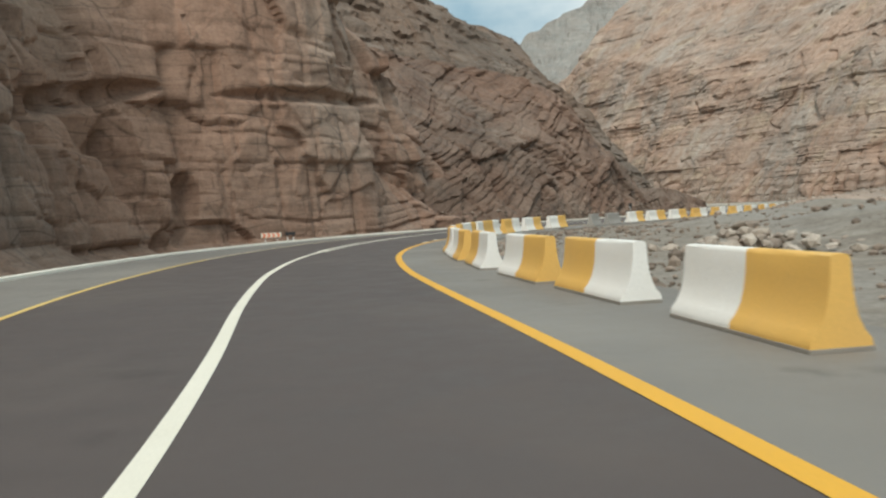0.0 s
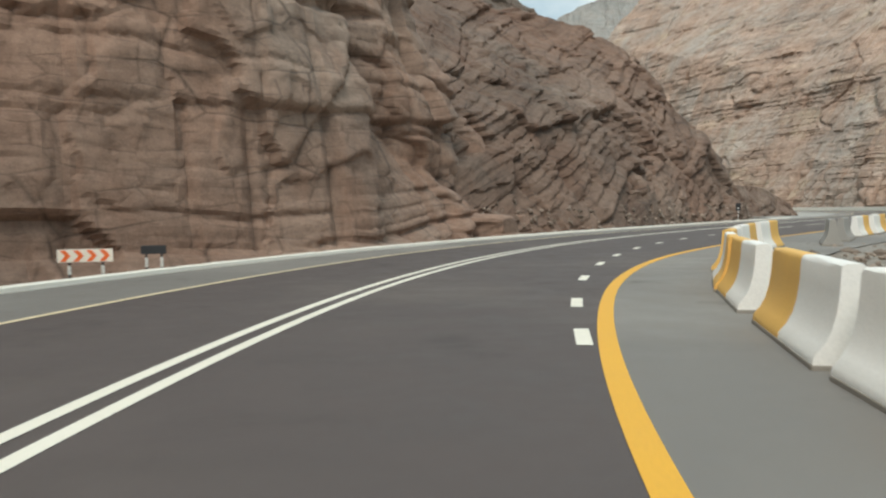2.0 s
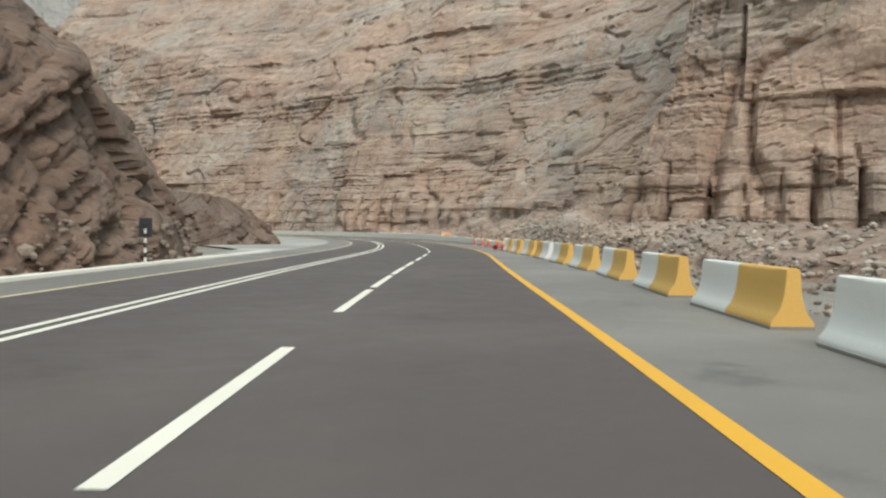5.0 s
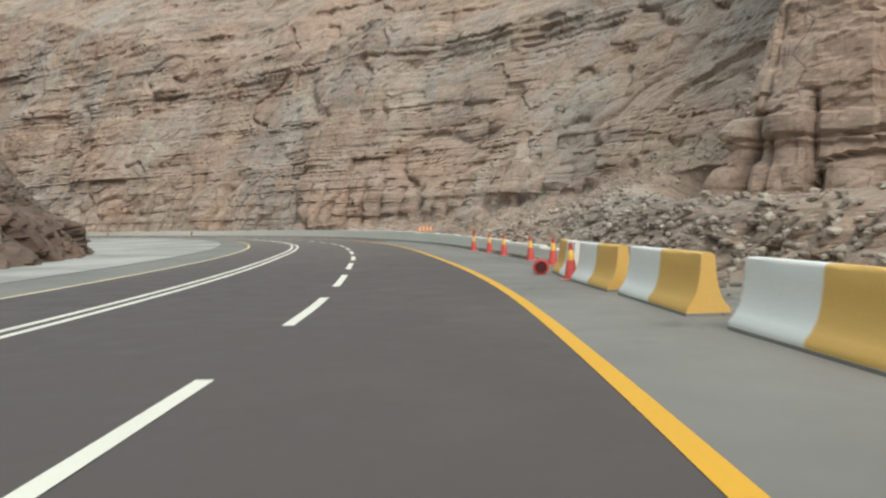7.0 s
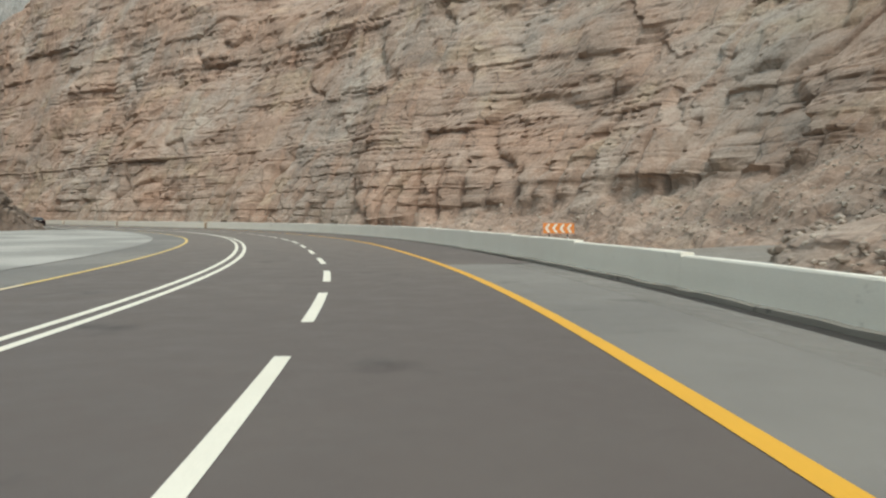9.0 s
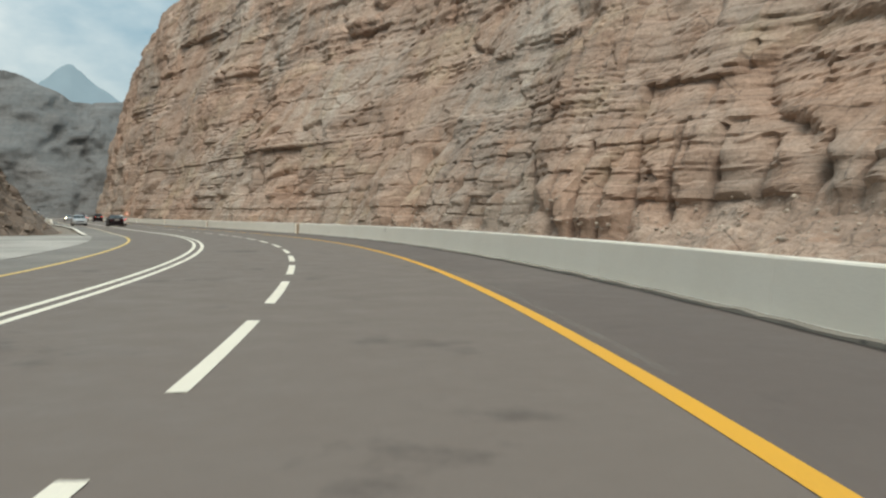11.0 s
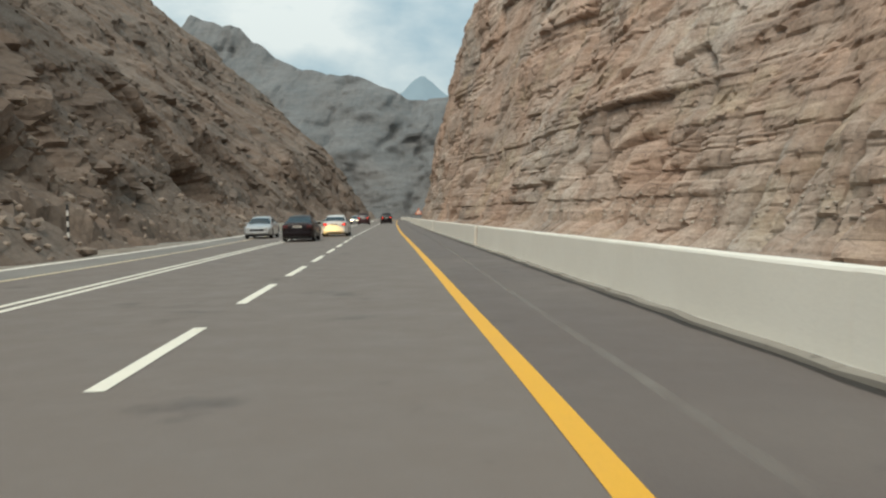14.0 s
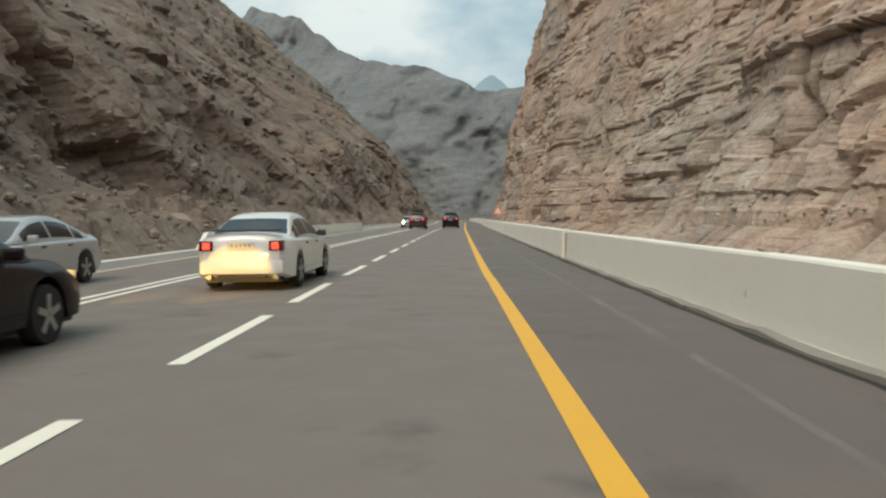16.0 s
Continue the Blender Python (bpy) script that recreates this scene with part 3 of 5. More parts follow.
    # the far side of the mountain, out of sight
    for share, level in ((0.3, 0.97), (0.7, 0.7), (1.0, 0.0)):
        X = np.vstack([X, X[m0] - nr[:, 0] * behind * share])
        Y = np.vstack([Y, Y[m0] - nr[:, 1] * behind * share])
        Z = np.vstack([Z, Z[m0] * level * (1 + 0.05 * fractal(s / 20, 0 * s + share, 0 * s, 3, seed + 99)) - sink * (level == 0)])
    m = Z.shape[0]
    idx = np.arange(m * n).reshape(m, n)
    f = np.stack([idx[:-1, :-1], idx[:-1, 1:], idx[1:, 1:], idx[1:, :-1]], -1).reshape(-1, 4)
    ob = mesh_object(name, np.stack([X, Y, Z], -1).reshape(-1, 3), f, material, "structure")
    tone = np.clip(0.5 + 0.12 * talus + 0.34 * (tone0 - 0.5) * blocky + 0.40 * (tone1 - 0.5) * fade + 0.34 * (tone2 - 0.5) * zone + 0.22 * warp, 0, 1) * (1 - scree) + scree * np.clip(0.5 + 0.4 * stones, 0, 1)
    tone = np.vstack([tone] + [tone[-1:]] * 3)
    layer = ob.data.attributes.new("stone", "FLOAT_COLOR", "POINT")
    layer.data.foreach_set("color", np.stack([tone, *(np.vstack([a] + [a[-1:]] * 3) for a in (bed, over, talus))], -1).astype(np.float32).ravel())
    return ob


# ---- ground and road ----
def ground_height(x, y):
    """The road's shelf, a low bank inside the bend, and a dry river bed beyond the parapet."""
    x, y = np.asarray(x, float), np.asarray(y, float)
    smooth = lambda v, a, b: (lambda u: u * u * (3 - 2 * u))(np.clip((v - a) / (b - a), 0, 1))  # noqa: E731
    off = x - np.interp(y, WALL[:, 1], WALL[:, 0])
    z = -0.12 + 0.10 * np.clip(fractal(x / 9, y / 9, 0 * x, 3, 5), -1, 0.2)
    z = z + (0.9 + 0.5 * fractal(x / 7, y / 7, 0 * x, 3, 15)) * smooth(off, 4, 16) * smooth(y, -20, 5) * (1 - smooth(y, 135, 160))
    left = np.interp(y, KERB[:, 1], KERB[:, 0]) - x
    z = z - 1.7 * smooth(left, 0.9, 3.2) * smooth(y, -30, -10) * (1 - smooth(y, 64, 84))
    return z - 4.5 * smooth(off, 1.5, 9) * smooth(y, 158, 185) * (1 - smooth(y, 440, 520))


def ground_sheet():
    xs = np.unique(np.r_[-4000, -1500, -600, np.arange(-300, 300, 2.5), 600, 1500, 4000])
    ys = np.unique(np.r_[-4000, -1500, -400, np.arange(-120, 760, 2.5), 1500, 4000])
    X, Y = np.meshgrid(xs, ys)
    Z = ground_height(X, Y)
    idx = np.arange(X.size).reshape(X.shape)
    f = np.stack([idx[:-1, :-1], idx[:-1, 1:], idx[1:, 1:], idx[1:, :-1]], -1).reshape(-1, 4)
    mesh_object("ground", np.stack([X, Y, Z], -1).reshape(-1, 3), f, GROUND, "structure", True)


ground_sheet()
strip("road", LEFT, YELLOW, 0.0, ASPHALT)
strip("pavement_left", KERB, aside(LEFT, -0.05), 0.0, SHOULDER)
lower, upper_part = YELLOW[:, 1] < 152, YELLOW[:, 1] > 151
strip("pavement_right", aside(YELLOW, 0.05)[lower], PAVED[lower], 0.0, SHOULDER)
strip("pavement_right_upper", aside(YELLOW, 0.05)[upper_part], PAVED[upper_part], 0.004, SHOULDER_DARK)


def verge():
    """The worn edge of the right shoulder, sloping to the ground."""
    q = PAVED[PAVED[:, 1] < 118]
    out = aside(q, 1.0 + 0.25 * np.sin(q[:, 1] * 1.7) + 0.2 * np.sin(q[:, 1] * 0.6))
    n = len(q)
    v = np.vstack([np.c_[aside(q, -0.15), np.full(n, 0.004)], np.c_[out, np.full(n, -0.30)]])
    mesh_object("verge_gravel", v, [(i, n + i, n + i + 1, i + 1) for i in range(n - 1)], GROUND, "structure")


verge()
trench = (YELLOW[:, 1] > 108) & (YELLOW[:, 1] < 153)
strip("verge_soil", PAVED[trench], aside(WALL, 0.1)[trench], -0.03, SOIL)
# a narrow, nearly black strip along the parapet's foot
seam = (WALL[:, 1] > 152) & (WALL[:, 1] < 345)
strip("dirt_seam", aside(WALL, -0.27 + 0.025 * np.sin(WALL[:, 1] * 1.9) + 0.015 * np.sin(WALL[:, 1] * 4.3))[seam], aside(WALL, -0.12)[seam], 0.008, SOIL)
bench = (KERB[:, 1] > 103) & (KERB[:, 1] < 226)
strip("gravel_bench", aside(KERB, -np.interp(KERB[:, 1], [100, 115, 135, 180, 215, 230], [0.6, 3, 16, 24, 14, 2]))[bench], aside(KERB, -0.01)[bench], 0.012, SAND)


def line(name, q, width, z, material):
    return strip(name, aside(q, -width / 2), aside(q, width / 2), z, material)


# solid lines: one at first, a pair once the road widens
single = CENTRE[CENTRE[:, 1] < 33]
double = CENTRE[CENTRE[:, 1] > 31]
line("road_marking_centre", single, 0.17, 0.006, LINE_WHITE)
line("road_marking_centre_pair", aside(double, -0.17), 0.15, 0.006, LINE_WHITE)
line("road_marking_centre_pair", aside(double, 0.17), 0.15, 0.006, LINE_WHITE)
line("road_marking_yellow_edge", YELLOW, 0.2, 0.006, LINE_YELLOW)
for low, high, paint in ((-40, 29, LINE_PALE), (28.5, 150, LINE_CREAM), (149.5, 222, LINE_PALE), (221.5, 600, LINE_CREAM)):
    line("road_marking_far_edge", LEFT[(LEFT[:, 1] > low) & (LEFT[:, 1] < high)], 0.14, 0.006, paint)
edge = (PAVED[:, 1] > 96) & (PAVED[:, 1] < 151)
strip("dust_edge", aside(PAVED, -0.85)[edge], aside(PAVED, -0.02)[edge], 0.004, DUST)
DRIFT = np.interp(YELLOW[:, 1], [175, 190, 205, 240, 275, 330], [0.28, 0.34, 0.48, 0.9, 1.4, 1.4])
streak = (YELLOW[:, 1] > 176) & (YELLOW[:, 1] < 340)
strip("dust_streak", aside(YELLOW, DRIFT - 0.05)[streak], aside(YELLOW, DRIFT + 0.06 + 0.02 * np.sin(YELLOW[:, 1] / 4))[streak], 0.005, DUST)


def kerb_run():
    """A low concrete kerb along the far side, with an uneven outer edge."""
    q = KERB[KERB[:, 1] < 112]
    right = normals(q, 8)
    outline = ((0.02, -0.05), (0.0, 0.09), (-0.04, 0.11), (-0.27, 0.11), (-0.32, 0.08), (-0.36, -0.5))
    rng = np.random.default_rng(2)
    wob = rng.normal(0, 0.012, len(q))
    v = [(x + nx * (w + (e if h > 0.05 and w < -0.2 else 0)), y + ny * (w + (e if h > 0.05 and w < -0.2 else 0)), h + 0.4 * (e if h > 0.1 else 0)) for (x, y), (nx, ny), e in zip(q, right, wob) for w, h in outline]
    n = len(outline)
    f = [(k * n + j, k * n + j + 1, k * n + n + j + 1, k * n + n + j) for k in range(len(q) - 1) for j in range(n - 1)]
    mesh_object("kerb", v, f, CONCRETE, "structure")


kerb_run()
far_kerb = KERB[:, 1] > 228
strip("kerb_edge", aside(KERB, -0.3)[far_kerb], aside(KERB, 0.0)[far_kerb], 0.02, CONCRETE)

# ---- cliffs ----
rock_face("cliff_west", [(-40, -45), (-27, -20), (-20, 2), (-17.5, 22), (-19.3, 36), (-20.5, 46), (-18.5, 53), (-14.5, 56.5), (-9.5, 60.5), (-4, 66), (0.5, 73), (3, 82), (2, 94), (-6, 106)],
          [34, 34, 32, 30, 28, 27, 26, 25, 24, 20, 14, 12, 10, 10], [75, 75, 75, 75, 75, 75, 75, 75, 66, 48, 30, 22, 18, 18], ROCK_NEAR, 0.22, 0.20, slope=[76, 76, 77, 78, 80, 80, 80, 83, 82, 76, 70, 60, 55, 55], upper=[40, 40, 40, 40, 40, 40, 40, 40, 38, 36, 34, 34, 34, 34], dip=[0, 0, 0.02, 0.03, 0.03, 0.03, 0.0, -0.02, -0.03, -0.04, -0.05, -0.1, -0.1, -0.1],
          seed=3, large=1.3, macro=(4.5, 11.0, 2.6, 8.0), mid=(1.4, 4.2, 4.0, 14.0), blocky=[0.9, 0.9, 0.9, 0.9, 0.9, 0.9, 0.8, 0.3, 0.5, 0.9, 0.9, 1, 1, 1], bedded=[0.42, 0.42, 0.42, 0.42, 0.42, 0.42, 0.4, 0.2, 0.32, 0.5, 0.6, 1, 1, 1], craggy=0.6, broken=1.3, tall=1.5, wavy=0.7, gullies=0.9, worn=0.14, cracks=(2.6, 4.6, 6.4, 9.3),
          hollows=[(-18.0, 53.4, 2.4, 1.1, 2.2, 2.0, 0.9), (-20.3, 47, 9.5, 6.5, 0.9, 1.7, 0.28), (-19.8, 50, 6, 1.0, 2.8, 1.3, 0.9), (-11, 64, 11.5, 9.0, 0.6, 1.2, 0.06)])
rock_face("bluff", [(-16, 66), (-9, 68), (-2.6, 71.5), (3.2, 76.1), (8.9, 81.7), (13.6, 88.1), (18.2, 94.4), (22.9, 100.2), (27.0, 105.8), (29.4, 113), (28.5, 121), (24, 129), (12, 136), (-4, 142)],
          [6, 6, 7, 8, 9, 9, 9, 8, 7, 6, 3, 3, 3, 3], [12, 13, 15, 18, 22, 23, 22, 20, 17, 13, 8, 7, 7, 8], ROCK_BLUFF, 0.22, 0.18, slope=[60, 60, 60, 60, 60, 60, 62, 66, 66, 60, 45, 40, 40, 40], upper=[38, 38, 38, 38, 38, 40, 44, 50, 52, 48, 35, 30, 30, 30], dip=-0.42,
          seed=31, large=1.3, macro=(3.0, 7.0, 3.0, 9.0), blocky=0.6, bedded=1.1, craggy=0.6, tall=0.8, worn=0.06, behind=20, gullies=0.3, mid=(0.5, 1.6, 1.2, 6.0), fine=(0.15, 0.5, 0.6, 3.0))
rock_face("mountain_south", [(-60, 58), (-20, 98), (10, 128), (27, 145), (40, 158), (52, 170)],
          5, [66, 64, 56, 48, 40, 24], ROCK_FAR, 0.5, 0.42, slope=60, upper=50, seed=47, large=1.6, craggy=0.7, broken=1.2, foot=4, wave=50)
rock_face("cliff_east", [(30, 800), (32, 700), (40, 620), (43, 560), (51, 502), (62, 454), (76, 396), (88.5, 342), (97, 316), (103, 299), (109, 266), (114, 244), (121, 222), (119, 190), (108, 155), (96, 139), (82, 128), (84, 115), (94, 97), (107, 64), (118, 20), (125, -40)],
          [40, 40, 42, 50, 68, 92, 76, 60, 52, 48, 46, 46, 44, 44, 44, 42, 36, 34, 34, 34, 34, 34], [46, 46, 50, 62, 104, 160, 155, 148, 140, 135, 130, 130, 130, 130, 130, 125, 120, 110, 100, 90, 80, 80], ROCK_WALL, 0.42, 0.34,
          slope=[66, 70, 76, 77, 77, 76, 70, 66, 64, 63, 64, 66, 62, 58, 56, 58, 66, 74, 74, 70, 70, 70], upper=46, seed=11, large=2.8, macro=(4.0, 11.0, 5.0, 18.0), mid=(0.5, 2.2, 5.0, 26.0), fine=(0.2, 0.7, 1.5, 9.0), blocky=0.85, bedded=1.35, craggy=0.45, broken=0.9, tall=0.9, wavy=0.16, gullies=1.3, bench=0.9, pillars=1.4, debris=0.9, room=2.5, cracks=(9.0, 13.2, 16.4, 23.0, 31.0),
          sink=6.5, foot=[0, 0, 0, 0, 0, 0, 0, 0, 0, 0, 0.0, 1.0, 3, 5, 11, 12, 0, 0, 0, 0, 0, 0], foot_slope=36)
rock_face("mountain_west", [(-60, 215), (-10, 212), (40, 214), (62, 222), (67, 234), (65.5, 248), (62, 266), (57.0, 295), (51, 322), (43, 358), (35, 410), (26, 470), (20, 530), (14, 590), (4, 660), (-10, 720)],
          [10, 12, 16, 18, 18, 16, 14, 14, 14, 16, 18, 20, 22, 24, 26, 26], [40, 50, 60, 66, 74, 84, 94, 98, 102, 112, 120, 120, 114, 108, 102, 96], ROCK_FAR, 0.5, 0.42, slope=[40, 44, 50, 56, 56, 54, 50, 52, 52, 50, 50, 52, 54, 54, 54, 54], upper=[36, 36, 38, 40, 40, 40, 40, 42, 42, 42, 42, 42, 44, 44, 44, 44],
          seed=23, behind=8, wave=60, large=3.6, broken=1.5, craggy=0.6, blocky=0.7, bedded=0.9, gullies=2.0, dip=-0.25, foot=[2, 2, 2, 2, 3, 3, 3, 3, 3, 3, 3, 3, 3, 3, 3, 3], foot_slope=36)
# a low bank of broken rock behind the barriers and the start of the wall
rock_face("rock_bank", [(92, 152), (80, 146), (73.5, 137), (66.6, 125.5), (57.6, 111.9), (48.9, 98.6), (40.4, 85.8), (29, 70), (26, 58)],
          [0.6, 0.8, 1.3, 1.9, 1.7, 1.1, 0.7, 0.5, 0.3], [6, 5.0, 3.2, 2.5, 2.2, 2.0, 1.6, 1.2, 0.8], ROCK_WALL, 0.22, 0.16, slope=48, upper=17, seed=91, large=0.35, macro=(0.8, 1.6, 1.0, 4.0), mid=(0.2, 0.7, 0.7, 3.0), blocky=0.2, bedded=0.3, craggy=0.45, broken=0.5, tall=0.8, gullies=0.1, sink=1.2, behind=6)
# a low spur that runs out from the bluff
rock_face("rock_spur", [(14, 133), (26, 131), (36, 128.5), (42.4, 130), (46.8, 138), (50.0, 147), (49.5, 155)],
          [2.6, 2.6, 2.4, 2.4, 2.0, 1.3, 0.5], [5, 4.6, 4.0, 3.8, 3.2, 2.1, 0.9], ROCK_BLUFF, 0.2, 0.14, slope=50, upper=30, dip=-0.3, seed=57, large=0.4, macro=(0.8, 2.0, 1.0, 4.0), mid=(0.25, 0.8, 0.7, 3.0), blocky=0.4, bedded=0.6, craggy=0.6, broken=0.5, gullies=0.1, sink=1.0, behind=8)
# the valley closes farther on; both slopes wear rock colours with haze mixed in
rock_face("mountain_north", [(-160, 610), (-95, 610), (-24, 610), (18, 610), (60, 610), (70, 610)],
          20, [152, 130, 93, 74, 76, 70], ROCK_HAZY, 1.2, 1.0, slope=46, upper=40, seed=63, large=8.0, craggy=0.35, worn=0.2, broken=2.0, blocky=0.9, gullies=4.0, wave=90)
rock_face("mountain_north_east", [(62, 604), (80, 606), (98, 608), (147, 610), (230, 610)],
          20, [88, 108, 175, 245, 285], ROCK_PALE_HAZE, 1.2, 1.0, slope=46, upper=40, seed=63, large=4.0, craggy=0.5, broken=2.0, blocky=0.8, gullies=1.5, wave=90)


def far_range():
    """A range on the skyline, kilometres off; its blue is haze painted as base colour."""
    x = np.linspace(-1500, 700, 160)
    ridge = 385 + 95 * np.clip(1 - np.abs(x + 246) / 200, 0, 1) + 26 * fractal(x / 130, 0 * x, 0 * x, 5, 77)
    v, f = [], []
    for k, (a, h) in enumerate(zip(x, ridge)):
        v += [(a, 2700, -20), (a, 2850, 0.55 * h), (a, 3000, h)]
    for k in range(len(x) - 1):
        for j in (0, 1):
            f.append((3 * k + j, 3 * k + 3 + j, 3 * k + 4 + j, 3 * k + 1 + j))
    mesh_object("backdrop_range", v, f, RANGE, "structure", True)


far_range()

# ---- small helpers for things ----
def part(name, bm, material, parent, label="", smooth=False):
    me = bpy.data.meshes.new(name)
    bm.normal_update()
    hard = [e.is_manifold and e.calc_face_angle(0.0) > 0.75 for e in bm.edges]
    bm.to_mesh(me)
    bm.free()
    if smooth:
        # hard edges stay hard
        me.attributes.new("sharp_edge", "BOOLEAN", "EDGE").data.foreach_set("value", hard)
        me.polygons.foreach_set("use_smooth", np.full(len(me.polygons), True))
    me.materials.append(material)
    ob = new(name, me)
    ob.parent = parent
    if label:
        tagged(ob, label)
    return ob


def thing(name, label, category, group="", at=None):
    ob = tagged(new(name), label, category, group)
    if at is not None:
        ob.matrix_world = at
    return ob


def block(sx, sy, sz, at=(0, 0, 0), bevel=0.0, bm=None):
    """A box with softened edges: sizes, the middle of its foot."""
    bm = bm or bmesh.new()
    made = bmesh.ops.create_cube(bm, size=1.0, matrix=Matrix.Translation((at[0], at[1], at[2] + sz / 2)) @ Matrix.Diagonal((sx, sy, sz, 1)))
    if bevel:
        edges = list({e for v in made["verts"] for e in v.link_edges})
        bmesh.ops.bevel(bm, geom=edges, offset=bevel, segments=2, affect="EDGES", profile=0.6)
    return bm


def turned(profile, segments=20, axis="Z", bm=None, at=(0, 0, 0)):
    """A turned body from (radius, height) pairs."""
    bm = bm or bmesh.new()
    rings = []
    for r, h in profile:
        ring = []
        for k in range(segments):
            a = 2 * math.pi * k / segments
            c = (r * math.cos(a), r * math.sin(a), h) if axis == "Z" else (h, r * math.cos(a), r * math.sin(a))
            ring.append(bm.verts.new(Vector(c) + Vector(at)))
        rings.append(ring)
    for a, b in zip(rings, rings[1:]):
        for k in range(segments):
            bm.faces.new((a[k], a[(k + 1) % segments], b[(k + 1) % segments], b[k]))
    bm.faces.new(list(reversed(rings[0])))
    bm.faces.new(rings[-1])
    bmesh.ops.recalc_face_normals(bm, faces=bm.faces)
    return bm


def swept(profile, stations, bm=None):
    """A body along y with the same closed outline of (x, z) at each station."""
    bm = bm or bmesh.new()
    rings = [[bm.verts.new((x, y, z)) for x, z in profile] for y in stations]
    n = len(profile)
    for a, b in zip(rings, rings[1:]):
        for k in range(n):
            bm.faces.new((a[k], a[(k + 1) % n], b[(k + 1) % n], b[k]))
    bm.faces.new(rings[0])
    bm.faces.new(list(reversed(rings[-1])))
    bmesh.ops.recalc_face_normals(bm, faces=bm.faces)
    return bm


def on_line(q, d):
    """Place and heading (degrees) at a distance along a plan line."""
    s = length_along(q)
    x, y = np.interp(d, s, q[:, 0]), np.interp(d, s, q[:, 1])
    x2, y2 = np.interp(d + 0.5, s, q[:, 0]), np.interp(d + 0.5, s, q[:, 1])
    return x, y, math.degrees(math.atan2(-(x2 - x), y2 - y))


def nearest_on(q, x, y):
    return length_along(q)[np.argmin((q[:, 0] - x) ** 2 + (q[:, 1] - y) ** 2)]


# ---- lane dashes: short ones where the lane opens, long ones after ----
def lane_dashes():
    d = DASHED
    spans = []
    for x, y in ((-1.4, 37.2), (-0.9, 40.15), (-0.1, 44.0), (0.86, 47.75), (2.0, 50.95), (3.59, 54.94), (5.42, 58.5), (7.25, 61.75), (9.75, 65.55)):
        a = nearest_on(d, x, y)
        spans.append((a, a + 1.05))
    anchors = [nearest_on(d, x, y) for x, y in DASH_FEET]
    feet = []
    for a, b in zip(anchors, anchors[1:]):
        n = max(1, round((b - a) / 6.0))
        feet += [a + (b - a) * k / n for k in range(n)]
    feet += [anchors[-1] + 5.5 * k for k in range(30)]
    early, middle, bend, after = (nearest_on(d, x, y) for x, y in ((30, 92), (64, 145), (74.6, 169), (78.6, 186)))
    for f in feet:
        spans.append((f, f + (4.75 if f < early else 3.95 if f < middle else 4.05 if bend < f < after else 3.45)))
    s = length_along(d)
    right = normals(d, 8)
    top = tagged(new("lane_dash_line"), kind="structure")
    for a, b in spans:
        if b > s[-1] - 1:
            break
        bm = bmesh.new()
        rows = []
        for k in np.linspace(a, b, 6 if b - a > 2 else 3):
            x, y, nx, ny = (np.interp(k, s, v) for v in (d[:, 0], d[:, 1], right[:, 0], right[:, 1]))
            rows.append([bm.verts.new((x + nx * w, y + ny * w, 0.007)) for w in (-0.085, 0.085)])
        for r0, r1 in zip(rows, rows[1:]):
            bm.faces.new((r0[0], r0[1], r1[1], r1[0]))
        part("dash", bm, LINE_WHITE, top)


DASH_FEET = [(12.0, 68.85), (16.9, 75.3), (22.06, 82.0), (38.83, 103.1), (43.38, 108.95), (47.25, 114.28), (50.75, 119.52), (54.01, 124.68), (57.43, 130.3), (73.47, 165.11), (75.34, 171.05), (76.65, 176.83), (78.0, 182.5), (79.12, 188.5), (80.5, 199), (81.1, 210.38), (80.99, 216.0), (80.1, 226.2), (78.49, 237.4), (77.6, 242.9), (76.5, 248.5), (75.5, 254), (74.6, 259.4), (72.06, 274.95), (71.2, 280.3)]
lane_dashes()

# ---- concrete barriers along the outer bend ----
JERSEY = [(-0.31, 0.0), (-0.315, 0.05), (-0.305, 0.11), (-0.235, 0.19), (-0.175, 0.30), (-0.135, 0.45), (-0.112, 0.62), (-0.10, 0.80), (-0.085, 0.835), (-0.06, 0.85), (0.06, 0.85), (0.085, 0.835), (0.10, 0.80), (0.112, 0.62), (0.135, 0.45), (0.175, 0.30), (0.235, 0.19), (0.305, 0.11), (0.315, 0.05), (0.31, 0.0)]
JERSEY = [(x, z * 1.04) for x, z in JERSEY]


def jersey_half(a, b, seed):
    """One painted half of a barrier between two stations, with knocks on its edges."""
    bm = swept(JERSEY, np.linspace(a, b, 7))
    rng = random.Random(seed)
    for v in bm.verts:
        if rng.random() < 0.10 and (v.co.z > 0.8 or v.co.z < 0.14):
            v.co += Vector((rng.uniform(-0.012, 0.012), 0, rng.uniform(-0.018, 0.0) if v.co.z > 0.1 else 0))
    return bm


def barrier(length, kind):
    """kind: two letters, the colours of its two halves along the road: w white, y yellow, g bare."""
    words = {"wy": "white and yellow painted concrete road barrier, scuffed", "yw": "yellow and white painted concrete road barrier, chipped end", "gg": "bare grey concrete road barrier, unpainted and weathered", "ww": "white painted concrete road barrier with dusty foot"}
    ob = thing("road_barrier", words[kind], "barrier", "barriers along the bend")
    paint = {"w": BAR_WHITE, "y": BAR_YELLOW, "g": BAR_GREY}
    cut = 0.0 if kind[0] != kind[1] else length / 2 - 0.02
    part("painted_half", jersey_half(-length / 2, cut, 1), paint[kind[0]], ob, smooth=True)
    part("painted_half", jersey_half(cut, length / 2, 2), paint[kind[1]], ob, smooth=True)
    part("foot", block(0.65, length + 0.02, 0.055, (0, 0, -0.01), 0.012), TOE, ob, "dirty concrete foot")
    return ob


